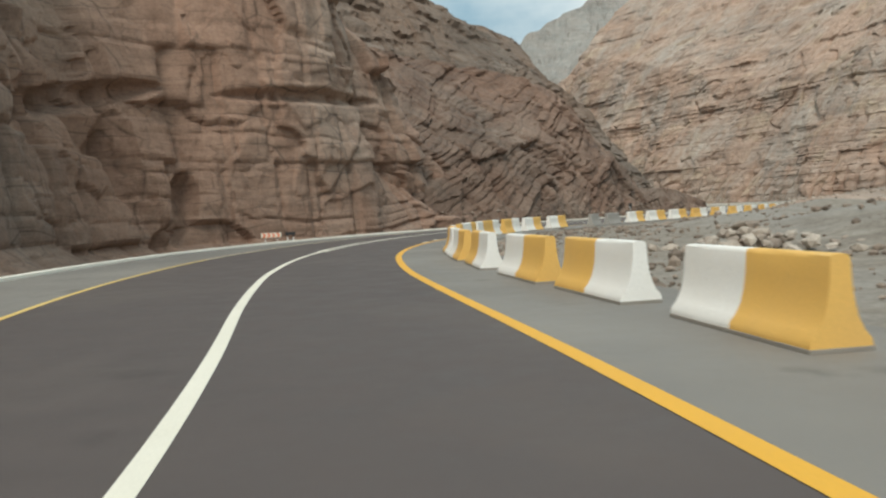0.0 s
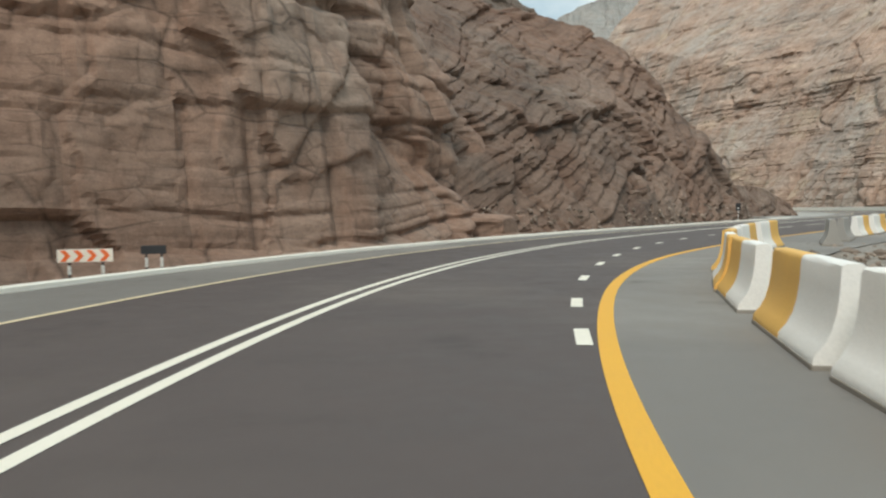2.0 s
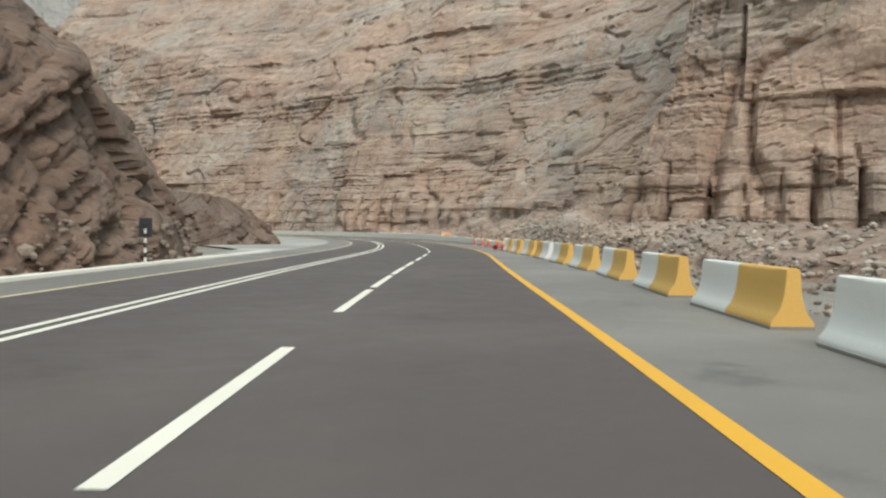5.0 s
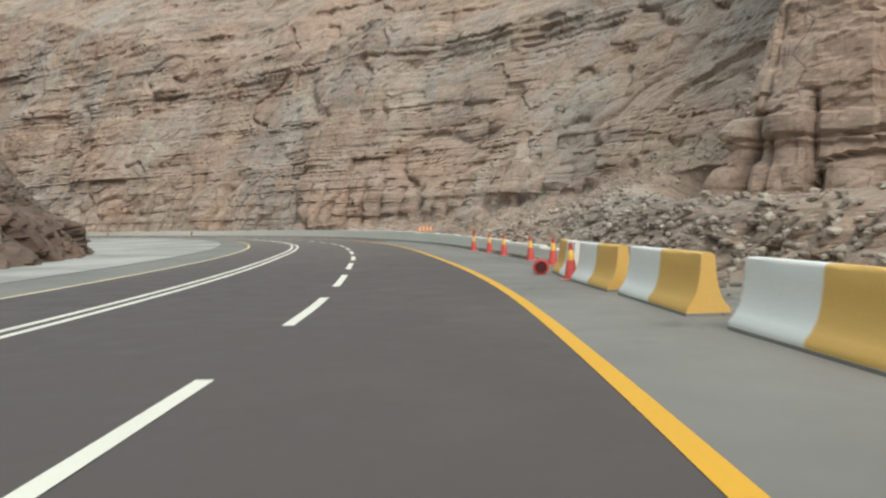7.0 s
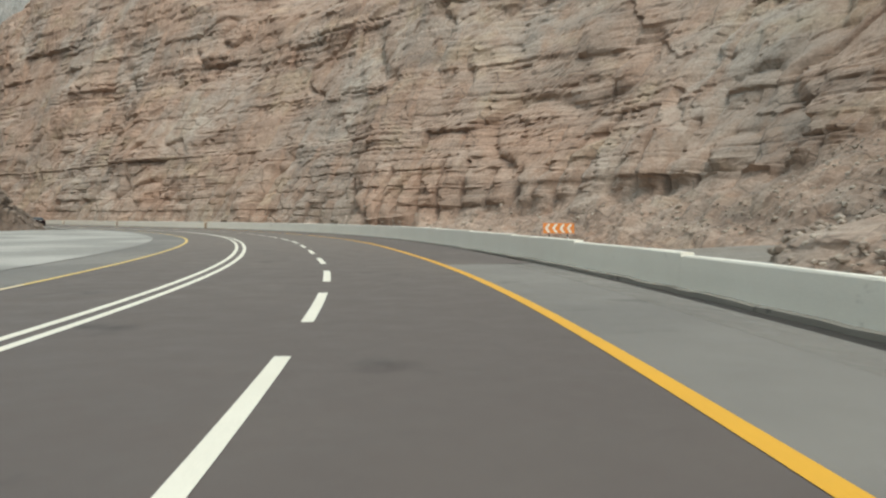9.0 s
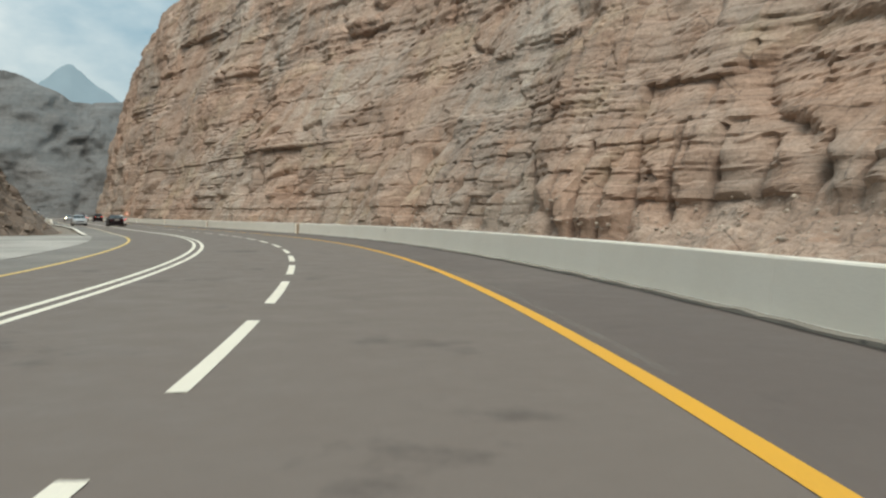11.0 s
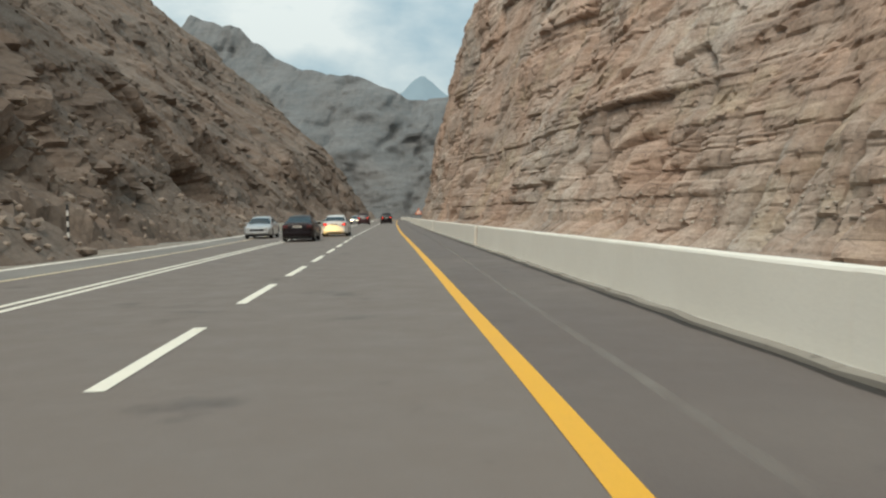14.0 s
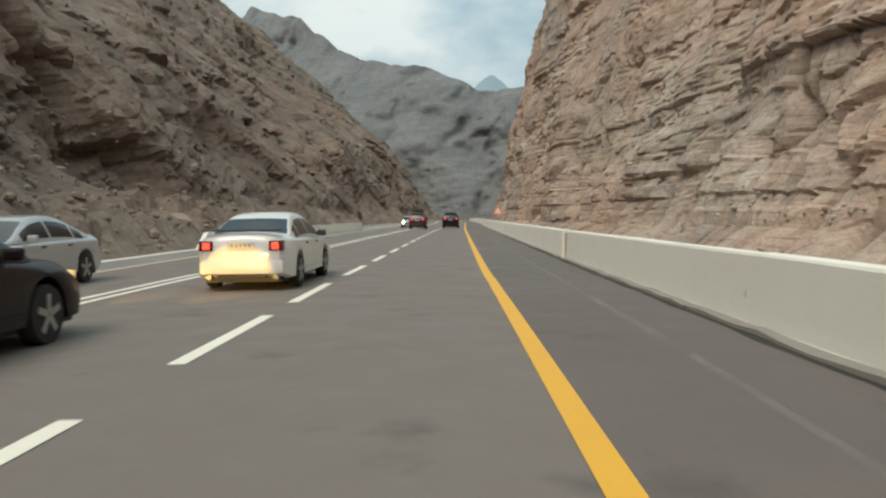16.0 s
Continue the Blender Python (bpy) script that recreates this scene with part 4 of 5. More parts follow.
RUBBER = plain("black_rubber", (0.022, 0.021, 0.02), 0.85)
BARRIER_LINE = spline([(4.3, -12), (3.75, 2), (3.35, 6.3), (2.65, 9.95), (1.8, 13.9), (1.05, 17.2), (0.48, 20.9), (0.06, 24.5), (-0.05, 28), (0.04, 31), (0.34, 33.5), (0.87, 37), (1.9, 41.55), (3.1, 45.15), (4.9, 49.2), (6.95, 53), (8.6, 55.6), (10.6, 58.2)])
FAR_BARRIERS = spline([(15.3, 62.8), (17.1, 65), (22.1, 71.3), (28.9, 79.7), (36.2, 88.9), (45.2, 101.1), (50.9, 109.5), (52.6, 111.95), (54.35, 114.05), (55.6, 115.6)])


def barrier_rows():
    made = {}

    def place(length, kind, x, y, turn):
        key = (length, kind)
        m = pose(x, y, 0.0, 0, 0, turn)
        if key not in made:
            made[key] = barrier(length, kind)
            made[key].matrix_world = m
        else:
            copy_thing(made[key], m)

    row = ((3.2, "wy"), (7.0, "yw"), (10.75, "wy"), (14.45, "yw"), (18.15, "wy"), (21.9, "yw"), (25.4, "wy"), (28.9, "yw"), (32.4, "yw"), (35.7, "wy"), (38.9, "wy"), (41.6, "yw"), (45.3, "yw"), (48.7, "wy"), (53.0, "wy"))
    rng = random.Random(4)
    for y, kind in row:
        d = length_along(BARRIER_LINE)[np.argmin(np.abs(BARRIER_LINE[:, 1] - y))]
        x, y, turn = on_line(BARRIER_LINE, d + 1.33)
        place(2.66, kind, x, y, turn + rng.uniform(-2, 2))
    for x, y, turn in ((10.6, 55.9, -24), (12.6, 58.9, -32)):
        place(2.5, "gg", x, y, turn)
    place(2.8, "wy", 15.3, 62.7, -37.5)
    # the longer run beyond the gap: spacing closes up towards its end
    kinds = ["wy", "wy", "yw", "yw", "yw", "yw", "yw", "yw", "wy", "yw", "yw", "yw", "wy"]
    starts = (2.3, 7.3, 12.6, 17.9, 23.2, 28.5, 33.8, 39.0, 44.3, 49.5, 54.1, 58.0, 61.4)
    for k, d in enumerate(starts):
        long = 3.7 if k < 9 else 3.3 if k < 11 else 2.9 if k < 12 else 2.6
        x, y, turn = on_line(FAR_BARRIERS, d + long / 2)
        place(long, kinds[k], x, y, turn + rng.uniform(-1.5, 1.5))


barrier_rows()

# peach headlamp glow on the gap's end face, put into the base colour
GAP_GLOW = painted("headlamp_tinted_concrete", (0.52, 0.39, 0.26), (0.40, 0.29, 0.19), (0.25, 0.18, 0.12), 2.6, 0.62, 0.9)
# ---- concrete parapet, in panels with open gaps ----
WALL_GAPS = [(85.85, 231.2), (80.2, 263.6), (74.5, 292), (69, 325)]


def parapet():
    q = WALL[(WALL[:, 1] > 113.5) & (WALL[:, 1] < 470)]
    s = length_along(q)
    gaps = [nearest_on(q, x, y) for x, y in WALL_GAPS]
    cuts = [0.0]
    for g in gaps + [s[-1]]:
        a = cuts[-1]
        end = g - 0.5
        n = max(1, round((end - a) / 6.5))
        for k in range(n):
            lo, hi = a + (end - a) * k / n, a + (end - a) * (k + 1) / n
            panel(q, s, lo + (0.0 if k == 0 else 0.012), hi)
        cuts.append(g + 0.5)
        if g < s[-1] - 1:
            # a panel added in the gap carries the painted headlamp glow
            x, y, turn = on_line(q, g)
            bm = block(0.16, 0.96, 0.80, (0.17, 0, 0), 0.012)
            bmesh.ops.transform(bm, matrix=pose(x, y, -0.02, 0, 0, turn), verts=bm.verts)
            part("joint_panel", bm, GAP_GLOW, PARAPET, "recessed gap panel painted with warm headlamp glow")


def panel(q, s, lo, hi):
    """One length of the parapet: a sloping toe, an upright face, a rounded top, and a rough footing under it."""
    bm = bmesh.new()
    right = normals(q, 8)
    tall = np.interp(np.interp((lo + hi) / 2, s, q[:, 1]), [112, 119, 125, 140, 150, 170], [0.42, 0.45, 0.57, 0.68, 0.78, 0.86])
    outline = [(-0.035, -0.1), (-0.035, 0.03), (-0.02, 0.07), (-0.01, 0.20), (0.0, 0.4), (0.02, tall - 0.03), (0.04, tall), (0.27, tall), (0.29, tall - 0.03), (0.33, -0.1)]
    rings = []
    rng = random.Random(int(lo * 10))
    for k in np.linspace(lo, hi, 6):
        x, y, nx, ny = (np.interp(k, s, v) for v in (q[:, 0], q[:, 1], right[:, 0], right[:, 1]))
        rings.append([bm.verts.new((x + nx * w, y + ny * w, h + (rng.uniform(-0.006, 0.006) if h > 0.4 else 0))) for w, h in outline])
    n = len(outline)
    for a, b in zip(rings, rings[1:]):
        for k in range(n):
            bm.faces.new((a[k], a[(k + 1) % n], b[(k + 1) % n], b[k]))
    bm.faces.new(rings[0])
    bm.faces.new(list(reversed(rings[-1])))
    bmesh.ops.recalc_face_normals(bm, faces=bm.faces)
    part("panel", bm, CONCRETE, PARAPET)
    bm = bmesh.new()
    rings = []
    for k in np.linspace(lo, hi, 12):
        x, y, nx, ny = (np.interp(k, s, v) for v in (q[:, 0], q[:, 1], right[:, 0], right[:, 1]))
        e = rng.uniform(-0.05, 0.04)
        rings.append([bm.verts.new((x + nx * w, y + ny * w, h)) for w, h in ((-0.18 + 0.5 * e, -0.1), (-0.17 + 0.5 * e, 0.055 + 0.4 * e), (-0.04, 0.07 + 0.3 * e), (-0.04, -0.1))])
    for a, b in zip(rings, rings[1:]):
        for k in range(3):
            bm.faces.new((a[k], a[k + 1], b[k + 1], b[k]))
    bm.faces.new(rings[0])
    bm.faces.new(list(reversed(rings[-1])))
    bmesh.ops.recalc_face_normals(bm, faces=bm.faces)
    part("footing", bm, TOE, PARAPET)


PARAPET = tagged(new("parapet_wall"), kind="structure")
parapet()

# ---- traffic cones ----
CONE_RED = plain("faded_red_plastic", (0.62, 0.085, 0.07), 0.55, spread=0.25)
CONE_BAND = plain("yellow_reflective_sleeve", (0.85, 0.50, 0.10), 0.4)
CONE_FOOT = plain("pinkish_worn_foot", (0.50, 0.30, 0.26), 0.8)
CONE_INSIDE = plain("shaded_red_plastic", (0.10, 0.018, 0.016), 0.8)
LAMP = plain("amber_lens", (0.75, 0.30, 0.02), 0.25)


def cone(lamp):
    ob = thing("traffic_cone", "tall red plastic traffic cone with a yellow sleeve" + (" and amber lamp" if lamp else ""), "traffic cone", "cones along the wall")
    part("foot", block(0.44, 0.44, 0.035, (0, 0, 0), 0.012), CONE_FOOT, ob, "pale worn foot")
    part("body", turned([(0.165, 0.03), (0.15, 0.07), (0.095, 0.46), (0.092, 0.465)]), CONE_RED, ob, smooth=True)
    part("sleeve", turned([(0.094, 0.463), (0.06, 0.70), (0.058, 0.702)]), CONE_BAND, ob, "yellow reflective sleeve", True)
    part("tip", turned([(0.0575, 0.70), (0.04, 0.83), (0.045, 0.845), (0.03, 0.86), (0.0, 0.862)]), CONE_RED, ob, smooth=True)
    if lamp:
        post = part("lamp_post", turned([(0.018, 0.86), (0.018, 0.97)], 10), RUBBER, ob)
        part("lamp_lens", turned([(0.0, -0.04), (0.085, -0.035), (0.1, 0.0), (0.085, 0.035), (0.0, 0.04)], 18, "X", None, (0, 0, 1.06)), LAMP, post, "round amber lens", True)
    return ob


first = cone(False)
first.matrix_world = pose(52.0, 111.6, 0, 0, 0, 20)
for x, y, turn in ((56.1, 116.1, 10), (57.85, 118.85, -8), (60.2, 122.8, 5), (61.95, 125.7, 30)):
    copy_thing(first, pose(x, y, 0, random.uniform(-2, 2), random.uniform(-2, 2), turn))
lit = cone(True)
lit.matrix_world = pose(63.1, 128.15, 0, 0, 0, -30)
fallen = thing("traffic_cone", "fallen red traffic cone lying on the shoulder", "traffic cone", "cones along the wall")
part("foot", turned([(0.20, 0.0), (0.215, 0.012), (0.20, 0.04), (0.16, 0.05)]), CONE_RED, fallen, smooth=True)
# flat disc: the shade inside the cone is painted in dark red
part("hollow", turned([(0.155, -0.003), (0.15, 0.002)]), CONE_INSIDE, fallen, "dark disc painted as the shaded hollow underside")
part("body", turned([(0.165, 0.045), (0.15, 0.08), (0.095, 0.46), (0.092, 0.465)]), CONE_RED, fallen, smooth=True)
part("sleeve", turned([(0.094, 0.463), (0.06, 0.70), (0.058, 0.702)]), CONE_BAND, fallen, "yellow reflective sleeve", True)
part("tip", turned([(0.0575, 0.70), (0.04, 0.83), (0.03, 0.86), (0.0, 0.862)]), CONE_RED, fallen, smooth=True)
fallen.matrix_world = pose(52.85, 113.4, 0.2, 0, 0, -35) @ pose(0, 0, 0, -86)

# ---- chevron boards and marker posts ----
SIGN_WHITE = plain("white_sign_face", (0.90, 0.82, 0.70), 0.4, spread=0.06)
SIGN_RED = plain("orange_red_sign_face", (0.90, 0.17, 0.035), 0.4, spread=0.08)
SIGN_ORANGE = plain("orange_sign_face", (0.85, 0.28, 0.05), 0.4, spread=0.08)
METAL = plain("galvanised_metal", (0.30, 0.30, 0.30), 0.5, 0.8)
POST_WHITE = plain("white_post_paint", (0.75, 0.73, 0.68), 0.55)
POST_BLACK = plain("black_post_paint", (0.03, 0.03, 0.032), 0.6)
POST_RED = plain("red_post_paint", (0.55, 0.06, 0.05), 0.55)


def chevron_mark(x, w, h, way):
    """A raised arrowhead on the board's face, which looks to -y."""
    bm = bmesh.new()
    s = way * w
    pts = [(x - s / 2, h / 2), (x, h / 2), (x + s / 2, 0), (x, -h / 2), (x - s / 2, -h / 2), (x, 0)]
    vs = [[bm.verts.new((px, y, pz)) for px, pz in pts] for y in (-0.017, -0.012)]
    for k in range(6):
        bm.faces.new((vs[0][k], vs[0][(k + 1) % 6], vs[1][(k + 1) % 6], vs[1][k]))
    bm.faces.new(vs[0])
    bm.faces.new(list(reversed(vs[1])))
    bmesh.ops.recalc_face_normals(bm, faces=bm.faces)
    return bm


def chevron_board(name, label, width, height, low, way, face, mark, blank=False):
    ob = thing(name, label, "road sign")
    lift = lambda bm: (bmesh.ops.translate(bm, verts=bm.verts, vec=(0, 0, low + height / 2)), bm)[1]  # noqa: E731
    board = part("board", lift(block(width, 0.024, height, (0, 0, -height / 2), 0.01)), POST_BLACK if blank else face, ob)
    if not blank:
        for k in range(4):
            part("arrow", lift(chevron_mark((k - 1.5) * width * 0.235, width * 0.19, height * 0.86, way)), mark, board, "orange-red arrowhead")
    for x in (-width * 0.3, width * 0.3):
        post = part("post", turned([(0.028, -0.1), (0.028, low + height * 0.9)], 10, "Z", None, (x, 0.04, 0)), POST_BLACK, ob)
        part("white_collar", turned([(0.04, 0.02), (0.04, low * 0.75)], 10, "Z", None, (x, 0.04, 0)), POST_WHITE, post, "white collar on the post")
    return ob


chevron_board("chevron_sign", "white chevron board with orange-red arrows on low posts", 1.2, 0.30, 0.30, 1, SIGN_WHITE, SIGN_RED).matrix_world = pose(-11.0, 46.7, 0.02, 0, 0, 10)
chevron_board("blank_sign", "dark back of a chevron board on white-collared posts", 0.62, 0.22, 0.36, 1, SIGN_WHITE, SIGN_RED, True).matrix_world = pose(-10.25, 48.8, 0.02, 0, 0, 12)
chevron_board("chevron_sign", "orange chevron board with pale arrows behind the wall", 1.5, 0.5, 0.75, -1, SIGN_ORANGE, SIGN_WHITE).matrix_world = pose(84.3, 160.6, -0.1, 0, 0, -36)


def marker_post(label, height, dark):
    ob = thing("marker_post", label, "post")
    n = 9
    for k in range(n):
        part("band", turned([(0.05, height * k / n), (0.05, height * (k + 1) / n)], 12), POST_WHITE if k % 2 else dark, ob)
    part("cap", turned([(0.055, height), (0.05, height + 0.03), (0.0, height + 0.04)], 12), dark, ob)
    return ob


post = marker_post("black and white banded post with a dark board on top", 1.5, POST_BLACK)
part("sign_back", block(0.44, 0.03, 0.68, (0, 0.07, 1.03), 0.01), POST_BLACK, post, "dark back of a small board")
post.matrix_world = pose(23.6, 98.4, -0.05, 0, 0, -25)
marker_post("black and white banded marker post among boulders", 2.1, POST_BLACK).matrix_world = pose(62.8, 262.3, -0.05)


def warning_sign():
    ob = thing("warning_sign", "small triangular warning sign with a red border", "road sign")
    tri = lambda r, y0, y1: swept_triangle(r, y0, y1)  # noqa: E731
    part("post", turned([(0.035, -0.1), (0.035, 2.3)], 10), METAL, ob)
    board = part("board", tri(0.62, -0.05, -0.03), SIGN_RED, ob)
    part("inner_face", tri(0.40, -0.056, -0.045), SIGN_WHITE, board, "white inner triangle")
    part("symbol_bar", block(0.06, 0.006, 0.22, (0, -0.058, 1.78)), POST_BLACK, board, "plain dark bar")
    return ob


def swept_triangle(r, y0, y1):
    bm = bmesh.new()
    pts = [(r * math.sin(a), 1.9 + r * math.cos(a)) for a in (0, 2 * math.pi / 3, 4 * math.pi / 3)]
    vs = [[bm.verts.new((x, y, z)) for x, z in pts] for y in (y0, y1)]
    for k in range(3):
        bm.faces.new((vs[0][k], vs[0][(k + 1) % 3], vs[1][(k + 1) % 3], vs[1][k]))
    bm.faces.new(vs[0])
    bm.faces.new(list(reversed(vs[1])))
    bmesh.ops.recalc_face_normals(bm, faces=bm.faces)
    return bm


warning_sign().matrix_world = pose(66.9, 348, -0.1, 0, 0, 8)

# a low guard wall with a sloped end on the far side of the road
GUARD = tagged(new("guard_wall"), kind="structure")


def guard_wall():
    q = aside(KERB, -0.2)
    q = q[(q[:, 1] > 300) & (q[:, 1] < 352)]
    bm = bmesh.new()
    right = normals(q, 4)
    rings = []
    for k, ((x, y), (nx, ny)) in enumerate(zip(q, right)):
        tall = min(0.75, 0.12 + 0.3 * k)
        rings.append([bm.verts.new((x + nx * w, y + ny * w, h)) for w, h in ((0.22, -0.1), (0.2, 0.2 * tall), (0.1, tall), (-0.1, tall), (-0.22, -0.1))])
    for a, b in zip(rings, rings[1:]):
        for k in range(5):
            bm.faces.new((a[k], a[(k + 1) % 5], b[(k + 1) % 5], b[k]))
    bm.faces.new(rings[0])
    bm.faces.new(list(reversed(rings[-1])))
    bmesh.ops.recalc_face_normals(bm, faces=bm.faces)
    part("panel", bm, CONCRETE, GUARD)


guard_wall()

# ---- vehicles ----
GLASS = plain("dark_tinted_glass", (0.014, 0.017, 0.02), 0.12, 0.0, 0.0, 0.1)
WHITE_PAINT = plain("white_car_paint", (0.66, 0.65, 0.61), 0.32, 0.0, 0.7, 0.05)
SILVER_PAINT = plain("silver_car_paint", (0.42, 0.43, 0.43), 0.3, 0.35, 0.7, 0.06)
BLACK_PAINT = plain("black_car_paint", (0.010, 0.005, 0.006), 0.35, 0.0, 0.0, 0.1)
BLACK_PAINT.node_tree.nodes["Principled BSDF"].inputs["Specular IOR Level"].default_value = 0.25
MAROON_PAINT = plain("dark_maroon_car_paint", (0.040, 0.010, 0.012), 0.45, 0.0, 0.12, 0.1)
RIM = plain("alloy_rim", (0.38, 0.38, 0.38), 0.35, 0.8)
TRIM = plain("black_plastic_trim", (0.03, 0.03, 0.03), 0.6)
PLATE = plain("number_plate_white", (0.55, 0.52, 0.46), 0.5, spread=0.04)
PLATE_BAR = plain("number_plate_bar", (0.25, 0.22, 0.19), 0.6)
TAIL = glowing("lit_tail_lamp", (1.0, 0.06, 0.03), 2.2)
TAIL_DULL = plain("red_tail_lens", (0.09, 0.012, 0.012), 0.2, coat=0.5)
HEAD = glowing("lit_headlamp", (1.0, 0.80, 0.45), 25.0)
HEAD_WARM = glowing("warm_headlamp", (1.0, 0.62, 0.25), 0.7)
HEAD_DULL = plain("clear_headlamp", (0.55, 0.56, 0.55), 0.12, coat=0.6)


def smooth_curve(points, x):
    xs, ys = zip(*points)
    return float(np.interp(x, xs, ys))


def car_body(spec):
    """The lower body: sections along y from the bumper at the back to the nose, with open wheel arches."""
    L, W = spec["length"], spec["width"]
    r = spec["wheel"] + 0.055
    bm = bmesh.new()
    rings = []
    ys = np.unique(np.round(np.r_[np.linspace(-L / 2, -L / 2 + 0.3, 9), np.arange(-L / 2 + 0.3, L / 2 - 0.3, 0.07), np.linspace(L / 2 - 0.3, L / 2, 9)], 4))
    for y in ys:
        e = min(y + L / 2, L / 2 - y)
        corner = 1 - 0.22 * max(0, 1 - e / 0.55) ** 2.2
        w = W / 2 * corner
        deck = smooth_curve(spec["deck"], y)
        belt = min(deck, smooth_curve(spec["belt"], y))
        low = 0.22 + 0.16 * max(0, 1 - e / 0.4) ** 2
        for yw in spec["axles"]:
            if abs(y - yw) < r:
                low = max(low, spec["wheel"] - 0.0 + math.sqrt(r * r - (y - yw) ** 2))
        low = min(low, belt - 0.06)
        mid = 0.5 * (low + belt)
        sec = [(0, low), (w * 0.9, low), (w * 0.985, low + 0.03), (w * 1.0, max(mid, low + 0.05)), (w * 0.985, max(belt - 0.05, low + 0.055)), (w * 0.945, belt), (w * 0.80, deck - 0.25 * (deck - belt)), (w * 0.45, deck), (0, deck + 0.012)]
        rings.append([bm.verts.new((x, y, z)) for x, z in sec] + [bm.verts.new((-x, y, z)) for x, z in reversed(sec[1:-1])])
    n = len(rings[0])
    for a, b in zip(rings, rings[1:]):
        for k in range(n):
            bm.faces.new((a[k], a[(k + 1) % n], b[(k + 1) % n], b[k]))
    bm.faces.new(rings[0])
    bm.faces.new(list(reversed(rings[-1])))
    bmesh.ops.recalc_face_normals(bm, faces=bm.faces)
    return bm


def roof_line(spec):
    """The cabin's outline along y: stations and the height of its top."""
    yb0, yb1, yr0, yr1 = spec["cabin"]
    zb, zr = spec["belt_height"] - 0.05, spec["height"]
    y = np.linspace(yb0, yb1, 65)
    z = np.interp(y, [yb0, yr0, yr0 + 0.3 * (yr1 - yr0), yr0 + 0.65 * (yr1 - yr0), yr1, yb1], [zb, zr - 0.07, zr, zr, zr - 0.06, zb])
    for _ in range(22):
        z[1:-1] = 0.25 * z[:-2] + 0.5 * z[1:-1] + 0.25 * z[2:]
    return y, z


def cabin_point(spec, y, v, side, out=0.0):
    """A place on the cabin: v from the belt (0) over the roof's edge (0.86) to the middle of the roof (1)."""
    ys, zs = roof_line(spec)
    zb, zr = spec["belt_height"] - 0.05, spec["height"]
    h = float(np.interp(y, ys, zs)) - zb
    full = spec["width"] / 2 * 0.93
    ends = min(y - ys[0], ys[-1] - y)
    full *= 1 - 0.10 * max(0.0, 1 - ends / 0.5) ** 2
    lean = (spec["width"] / 2 * (0.93 - spec["roof_width"])) / (zr - zb)
    if v <= 0.86:
        u = v / 0.86
        z = zb + h * (0.93 * u)
        w = full - lean * (z - zb) - 0.05 * u**4 * min(1.0, h / 0.3)
    else:
        u = (v - 0.86) / 0.14
        w = (full - lean * 0.93 * h - 0.05 * min(1.0, h / 0.3)) * math.cos(u * math.pi / 2)
        z = zb + h * (0.93 + 0.07 * math.sin(u * math.pi / 2))
    return side * (w + out), y, z + (out if v > 0.86 else 0.0)


def cabin(spec):
    ys = roof_line(spec)[0]
    levels = (0, 0.3, 0.6, 0.8, 0.86, 0.88, 0.91, 0.95, 1.0)
    bm = bmesh.new()
    rings = []
    for y in ys:
        right = [bm.verts.new(cabin_point(spec, y, v, 1)) for v in levels]
        left = [bm.verts.new(cabin_point(spec, y, v, -1)) for v in levels[:-1]]
        rings.append(right + left[::-1])
    n = len(rings[0])
    for a, b in zip(rings, rings[1:]):
        for k in range(n - 1):
            bm.faces.new((a[k], a[k + 1], b[k + 1], b[k]))
    bmesh.ops.remove_doubles(bm, verts=bm.verts, dist=0.0005)
    bmesh.ops.recalc_face_normals(bm, faces=bm.faces)
    return bm


def sheet(grid, thick=0.006):
    """A curved pane from rows of places, with its rim turned in."""
    bm = bmesh.new()
    rows = [[bm.verts.new(p) for p in row] for row in grid]
    for a, b in zip(rows, rows[1:]):
        for k in range(len(a) - 1):
            bm.faces.new((a[k], a[k + 1], b[k + 1], b[k]))
    bmesh.ops.recalc_face_normals(bm, faces=bm.faces)
    bmesh.ops.solidify(bm, geom=bm.faces, thickness=thick)
    return bm


def windows(spec, ob):
    yb0, yb1, yr0, yr1 = spec["cabin"]
    ys, zs = roof_line(spec)
    zb = spec["belt_height"] - 0.05

    def pane(y0, y1):
        rows = []
        for y in np.linspace(y0, y1, 9):
            rows.append([cabin_point(spec, y, v, f, 0.006) for f, v in [(-1, 0.89), (-1, 0.91), (-1, 0.94), (-1, 0.97), (1, 1.0), (1, 0.97), (1, 0.94), (1, 0.91), (1, 0.89)]])
        return sheet(rows)

    part("rear_window", pane(yb0 + 0.14 * (yr0 - yb0) + 0.03, yb0 + 0.86 * (yr0 - yb0)), GLASS, ob, "dark tinted rear window", True)
    part("windscreen", pane(yb1 - 0.88 * (yb1 - yr1), yb1 - 0.10 * (yb1 - yr1)), GLASS, ob, "dark tinted windscreen", True)
    tall = [y for y, z in zip(ys, zs) if z - zb > 0.24]
    y0, y1 = tall[0], tall[-1]
    for side in (-1, 1):
        for u0, u1 in spec["side_windows"]:
            rows = []
            for u in np.linspace(u0, u1, 8):
                y = y0 + (y1 - y0) * u
                rows.append([cabin_point(spec, y, v, side, 0.006) for v in (0.17, 0.34, 0.52, 0.70)])
            part("side_window", sheet(rows), GLASS, ob, "dark tinted side window", True)


